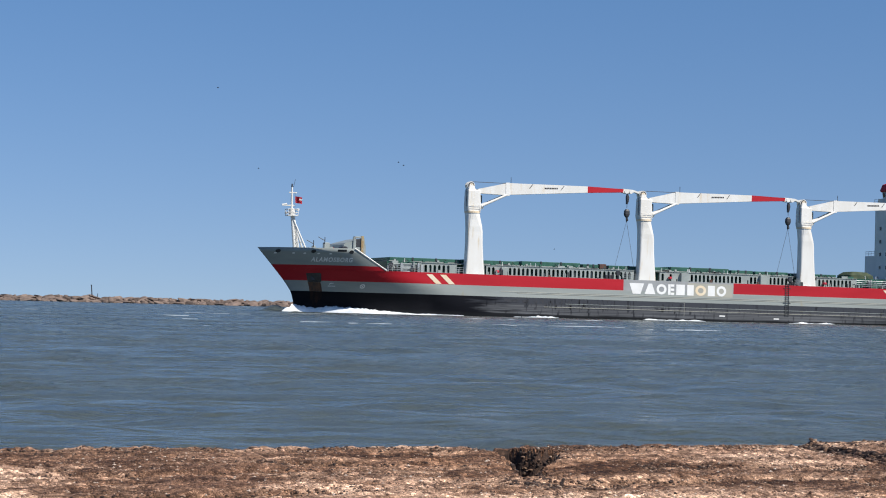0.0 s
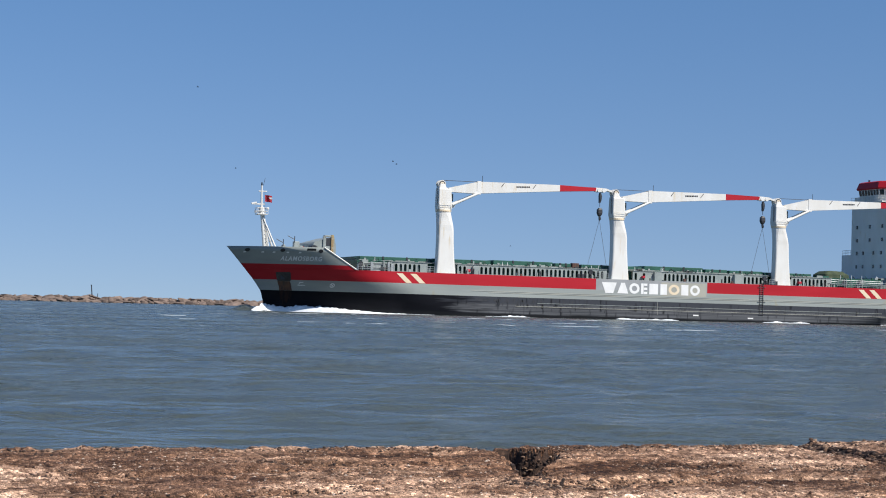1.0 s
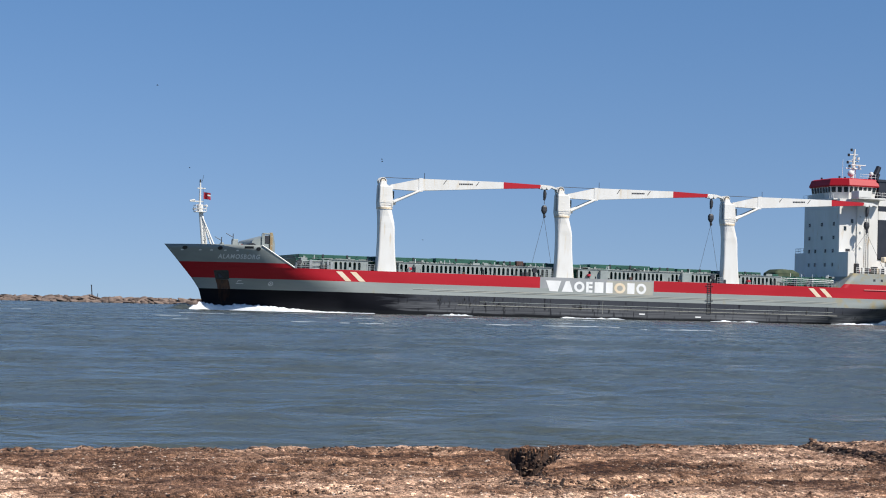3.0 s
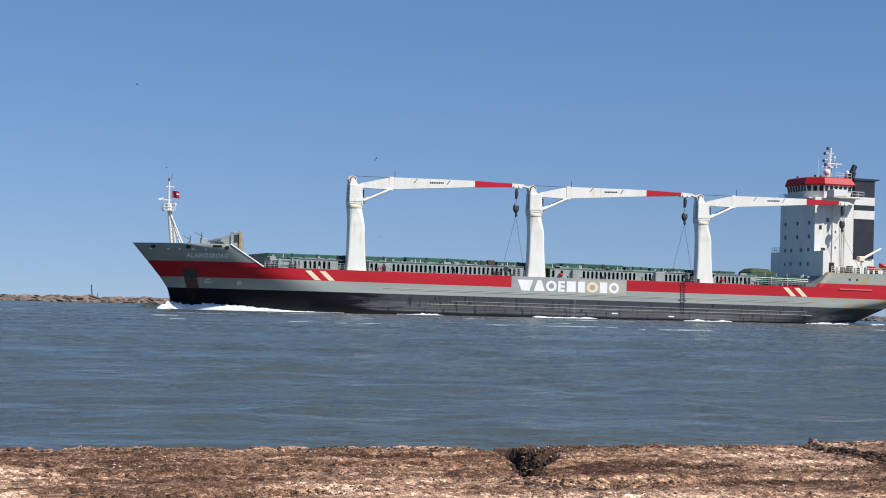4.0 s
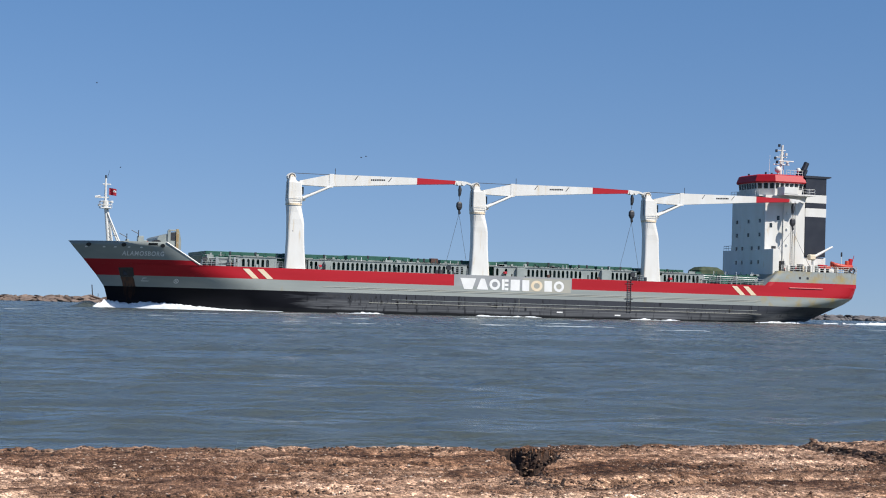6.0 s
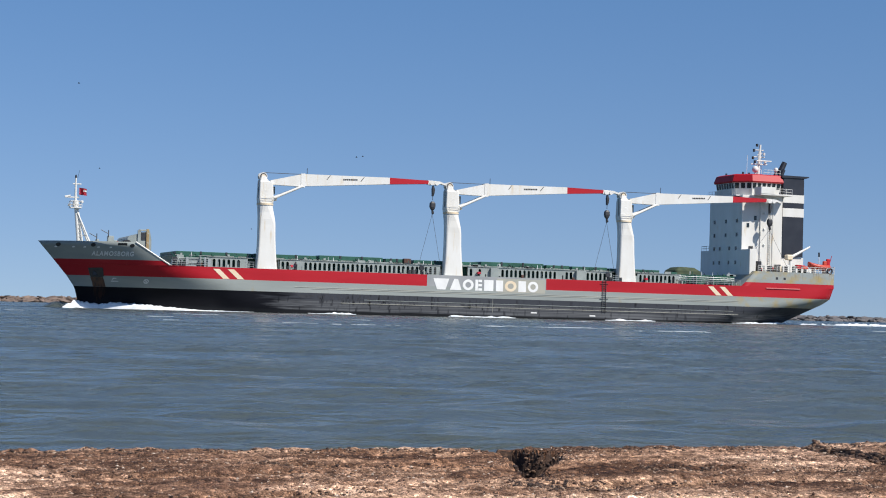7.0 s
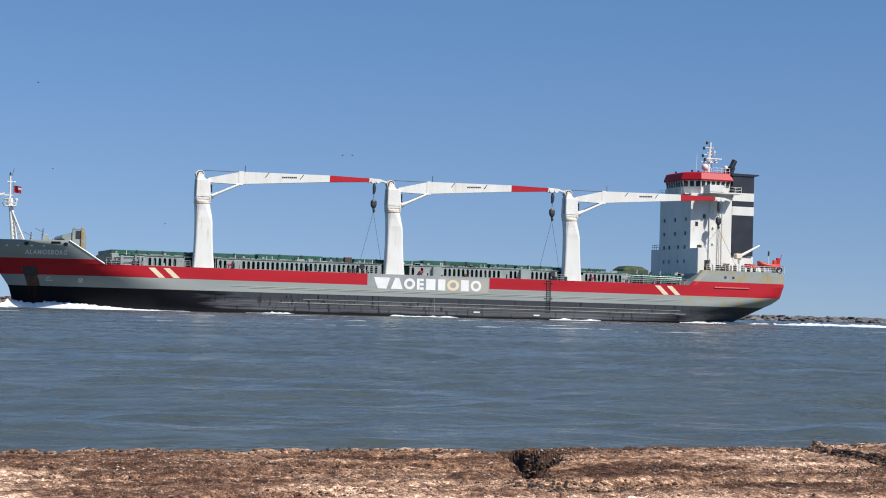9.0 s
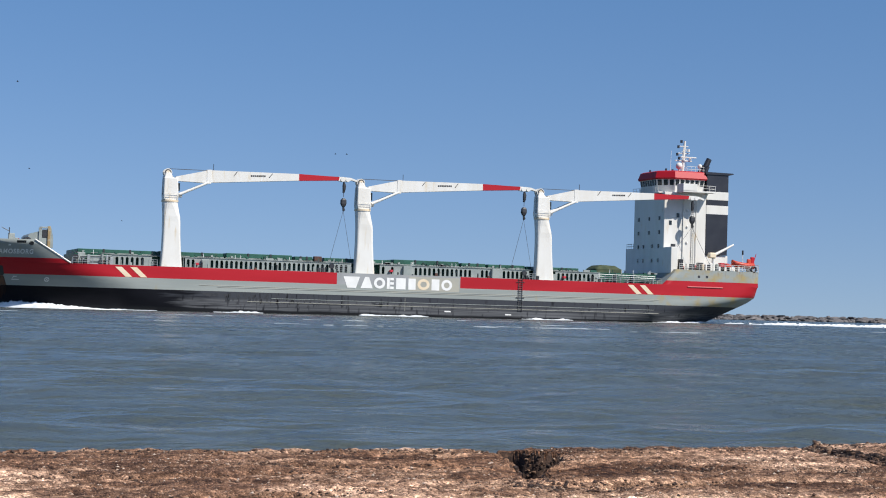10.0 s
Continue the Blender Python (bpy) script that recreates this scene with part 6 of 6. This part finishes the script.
def build_pelican():
    rings = []
    for x, r, z in ((-0.42, 0.03, 0.03), (-0.32, 0.09, 0.02), (-0.15, 0.135, 0.0), (0.05, 0.15, -0.01), (0.22, 0.12, 0.0), (0.33, 0.075, 0.05), (0.38, 0.05, 0.08)):
        rings.append([(x, r * math.cos(a), z + 0.85 * r * math.sin(a)) for a in [2 * math.pi * i / 12 for i in range(12)]])
    body = bmesh.new()
    loft(body, rings)
    bird = tagged(part("pelican", body, M_PLUME, None, smooth=True), "silver-grey pelican with dark flight feathers on the wing", "bird")
    rings = []
    for x, r, z in ((0.33, 0.055, 0.06), (0.36, 0.058, 0.11), (0.40, 0.05, 0.145), (0.47, 0.05, 0.16), (0.53, 0.033, 0.15), (0.56, 0.02, 0.14)):
        rings.append([(x, r * math.cos(a), z + r * math.sin(a)) for a in [2 * math.pi * i / 10 for i in range(10)]])
    part("head", loft(bmesh.new(), rings), M_HEAD, bird, "white head tucked on its neck", smooth=True)
    rings = []
    for x, w, h, z in ((0.53, 0.028, 0.04, 0.14), (0.65, 0.028, 0.045, 0.10), (0.80, 0.022, 0.028, 0.06), (0.93, 0.01, 0.012, 0.03)):
        rings.append([(x, w * math.cos(a), z + h * math.sin(a)) for a in [2 * math.pi * i / 8 for i in range(8)]])
    part("bill", loft(bmesh.new(), rings), M_BILL, bird, "long dark bill", smooth=True)
    bm = bmesh.new()
    for k in range(-3, 4):
        a = radians(180 + k * 9)
        d = Vector((math.cos(a), math.sin(a), 0))
        nrm = Vector((-d.y, d.x, 0))
        p = Vector((-0.36, 0, 0.02 + 0.004 * abs(k)))
        loft(bm, [[p + nrm * .02, p - nrm * .02, p - nrm * .02 + Vector((0, 0, .012)), p + nrm * .02 + Vector((0, 0, .012))],
                  [p + d * .22 + nrm * .028, p + d * .22 - nrm * .028, p + d * .22 - nrm * .028 + Vector((0, 0, .006)), p + d * .22 + nrm * .028 + Vector((0, 0, .006))]])
    part("belly", loft(bmesh.new(), [[(x, r * math.cos(a), -0.035 + 0.9 * r * math.sin(a)) for a in [2 * math.pi * i / 10 for i in range(10)]] for x, r in ((-.3, .05), (-.12, .115), (.06, .128), (.2, .09))]), M_QUILL, bird, "dark brown belly", smooth=True)
    part("tail", bm, M_QUILL, bird, "short dark fan tail")
    wings = []
    for side in (1, -1):
        # arm: a curved plate from the shoulder to the wrist
        bm = bmesh.new()
        rows = []
        for i in range(9):
            u = i / 8
            y = 0.58 * u
            lead, trail = 0.12 + 0.17 * math.sin(u * 1.9), -0.17 + 0.10 * u * u
            rows.append([(lead, side * y, 0.02), ((lead * 2 + trail) / 3, side * y, 0.045 + .02 * math.sin(u * 3)), ((lead + trail * 2) / 3, side * y, 0.03),
                         (trail, side * y, 0.0), ((lead + trail) / 2, side * y, 0.0)])
        w = part("wing", loft(bm, rows), M_PLUME, bird, "silvery upper wing", smooth=True)
        # flight feathers: inner row along the arm, long fingers beyond the wrist
        for i in range(9):
            y = 0.06 + 0.066 * i
            bm = bmesh.new()
            loft(bm, [[(-.10, side * (y - .035), .012), (-.10, side * (y + .035), .012), (-.10, side * (y + .035), .0), (-.10, side * (y - .035), .0)],
                      [(-.29 + .004 * i, side * (y - .012), -.01), (-.275 + .004 * i, side * (y + .045), -.01), (-.275 + .004 * i, side * (y + .045), -.015), (-.29 + .004 * i, side * (y - .012), -.015)]])
            part("flight_feather", bm, M_COVERT, w)
        hand = part("outer_wing", loft(bmesh.new(), [[(.27, side * .60, .02), (.12, side * .60, .05), (-.13, side * .60, .0), (.1, side * .60, -.0)],
                                                      [(.25, side * .80, .0), (.15, side * .80, .02), (-.02, side * .80, -.01), (.12, side * .80, -.015)],
                                                      [(.18, side * .95, -.02), (.13, side * .95, -.01), (.05, side * .95, -.025), (.11, side * .95, -.03)]]), M_QUILL, w, "dark outer wing")
        for i in range(8):
            a = radians(lerp(i, (0, 7), (-62, 6)))
            p = Vector((lerp(i, (0, 7), (-.02, .2)), side * lerp(i, (0, 7), (.62, .90)), -.005))
            d = Vector((math.sin(a), side * math.cos(a), -.08))
            q = Vector((math.cos(a), -side * math.sin(a), 0))
            L_ = lerp(i, (0, 3, 7), (.24, .30, .30))
            bm = bmesh.new()
            loft(bm, [[p + q * .026, p - q * .026, p - q * .026 + Vector((0, 0, .008)), p + q * .026 + Vector((0, 0, .008))],
                      [p + d * L_ * .6 + q * .026, p + d * L_ * .6 - q * .026, p + d * L_ * .6 - q * .026 + Vector((0, 0, .006)), p + d * L_ * .6 + q * .026 + Vector((0, 0, .006))],
                      [p + d * L_ + q * .008, p + d * L_ - q * .008, p + d * L_ - q * .008 + Vector((0, 0, .004)), p + d * L_ + q * .008 + Vector((0, 0, .004))]])
            part("flight_feather", bm, M_QUILL, w)
        wings.append((w, side))
    return bird, wings


pelican, pelican_wings = build_pelican()


# ---- distant gulls: small, with bent wings ----
def build_gull(size):
    rings = [[(x * size, r * size * math.cos(a), r * size * math.sin(a)) for a in [2 * math.pi * i / 8 for i in range(8)]] for x, r in ((-.22, .01), (-.1, .05), (.05, .06), (.15, .04), (.22, .01))]
    g = tagged(part("gull", loft(bmesh.new(), rings), M_QUILL, None, smooth=True), "small dark gull gliding far off", "bird", "distant gulls")
    for side in (1, -1):
        pts = [(.06, .03, .02), (.1, .28, .14), (-.02, .62, .06), (-.06, .3, .10), (-.07, .03, .01)]
        part("wing", loft(bmesh.new(), [[(x * size, side * y * size, (z + dz) * size) for x, y, z in pts] for dz in (0, .02)]), M_QUILL, g)
    return g


# each: a place at a time, and metres a second along the course
GULL_COURSES = (((36.5, 176.3, 23.3), 0, (-2.0, 0.4, 0.0)), ((49.8, 214.3, 18.2), 0, (-2.8, 0.5, -0.08)), ((94.8, 242.1, 10.7), 1, (-6.1, 2.3, 0.3)),
                ((55.3, 192.2, 18.5), 7.5, (-0.8, 0.2, 0.13)), ((56.1, 192.0, 18.6), 7.5, (-0.6, 0.2, 0.1)))
gulls = [(build_gull(0.55), *c) for c in GULL_COURSES]


# ---- everything that moves ----
def motions():
    ts = [0, 0.1, 0.3] + [i * 0.5 for i in range(1, 20)] + [9.7, 9.9, 10.0]

    def ahead(t):
        return 38.89 - 5.276 * (t - 5.5)
    walk(ship, [(t, pose(ahead(t), 290.275, 0.305, 0, 0.25, 0)) for t in ts])
    for k, foam in enumerate(travelling):
        walk(foam, [(t, pose(ahead(t), 290.275, 0.03 * math.sin(t * 2.3 + k))) for t in ts])
    for k, (c, x, y) in enumerate(caps):
        walk(c, [(t, pose(x - 0.3 * (t - 5), y - 0.25 * (t - 5), 0.012 * math.sin(t * 1.7 + k) - 0.045)) for t in ts[::2]])
    walk(water, [(t, pose(-0.45 * t, -0.25 * t, 0)) for t in ts])
    # the pelican sweeps past, climbing away to the right
    spots = ((7.1, (1.01, 23.98, 0.73)), (7.2, (2.47, 24.88, 0.88)), (7.3, (3.96, 25.70, 1.03)), (7.5, (7.76, 27.94, 1.30)), (7.7, (11.92, 29.70, 1.73)),
             (7.9, (16.05, 31.10, 2.18)), (8.0, (18.22, 31.8, 2.44)), (8.1, (20.95, 32.42, 2.50)), (8.3, (25.43, 33.42, 3.11)))
    rows = [(t, pose(1.01 - 14.6 * (7.1 - t), 23.98 - 9 * (7.1 - t) * 0.4, 0.73 + 0.15 * (7.1 - t), 20, 0, 24)) for t in (0, 3, 6, 6.8)]
    banks = (24, 24, 26, 20, 34, 34, 30, 28, 26)
    rows += [(t, pose(*p, b, n, y)) for (t, p), b, n, y in zip(spots, banks, (-8, -8, -8, -8, -8, -8, -13, -10, -8), (42, 40, 36, 42, 30, 34, 34, 32, 28))]
    rows += [(t, pose(25.43 + 22 * (t - 8.3), 33.42 + 6 * (t - 8.3), 3.11 + 2.4 * (t - 8.3), 20, -6, 15)) for t in (8.6, 9.2, 10.0)]
    walk(pelican, rows)
    beat = [(0, 5), (6.6, 5), (6.9, -20), (7.05, 45), (7.2, -5), (7.3, -30), (7.4, 15), (7.5, 28), (7.6, 0), (7.7, -22), (7.8, 25), (7.9, 18), (8.0, -42), (8.1, -12), (8.25, 36), (8.4, -20), (8.7, 10), (10, 5)]
    for w, side in pelican_wings:
        walk(w, [(t, pose(0.02, side * 0.08, 0.05, side * a, 0, -side * 8)) for t, a in beat])
    for g, p, t0, v in gulls:
        turn = math.degrees(math.atan2(v[1], v[0]))
        walk(g, [(t, pose(*(a + b * (t - t0) for a, b in zip(p, v)), 6 * math.sin(2 * t), 0, turn)) for t in ts[::2]])


motions()
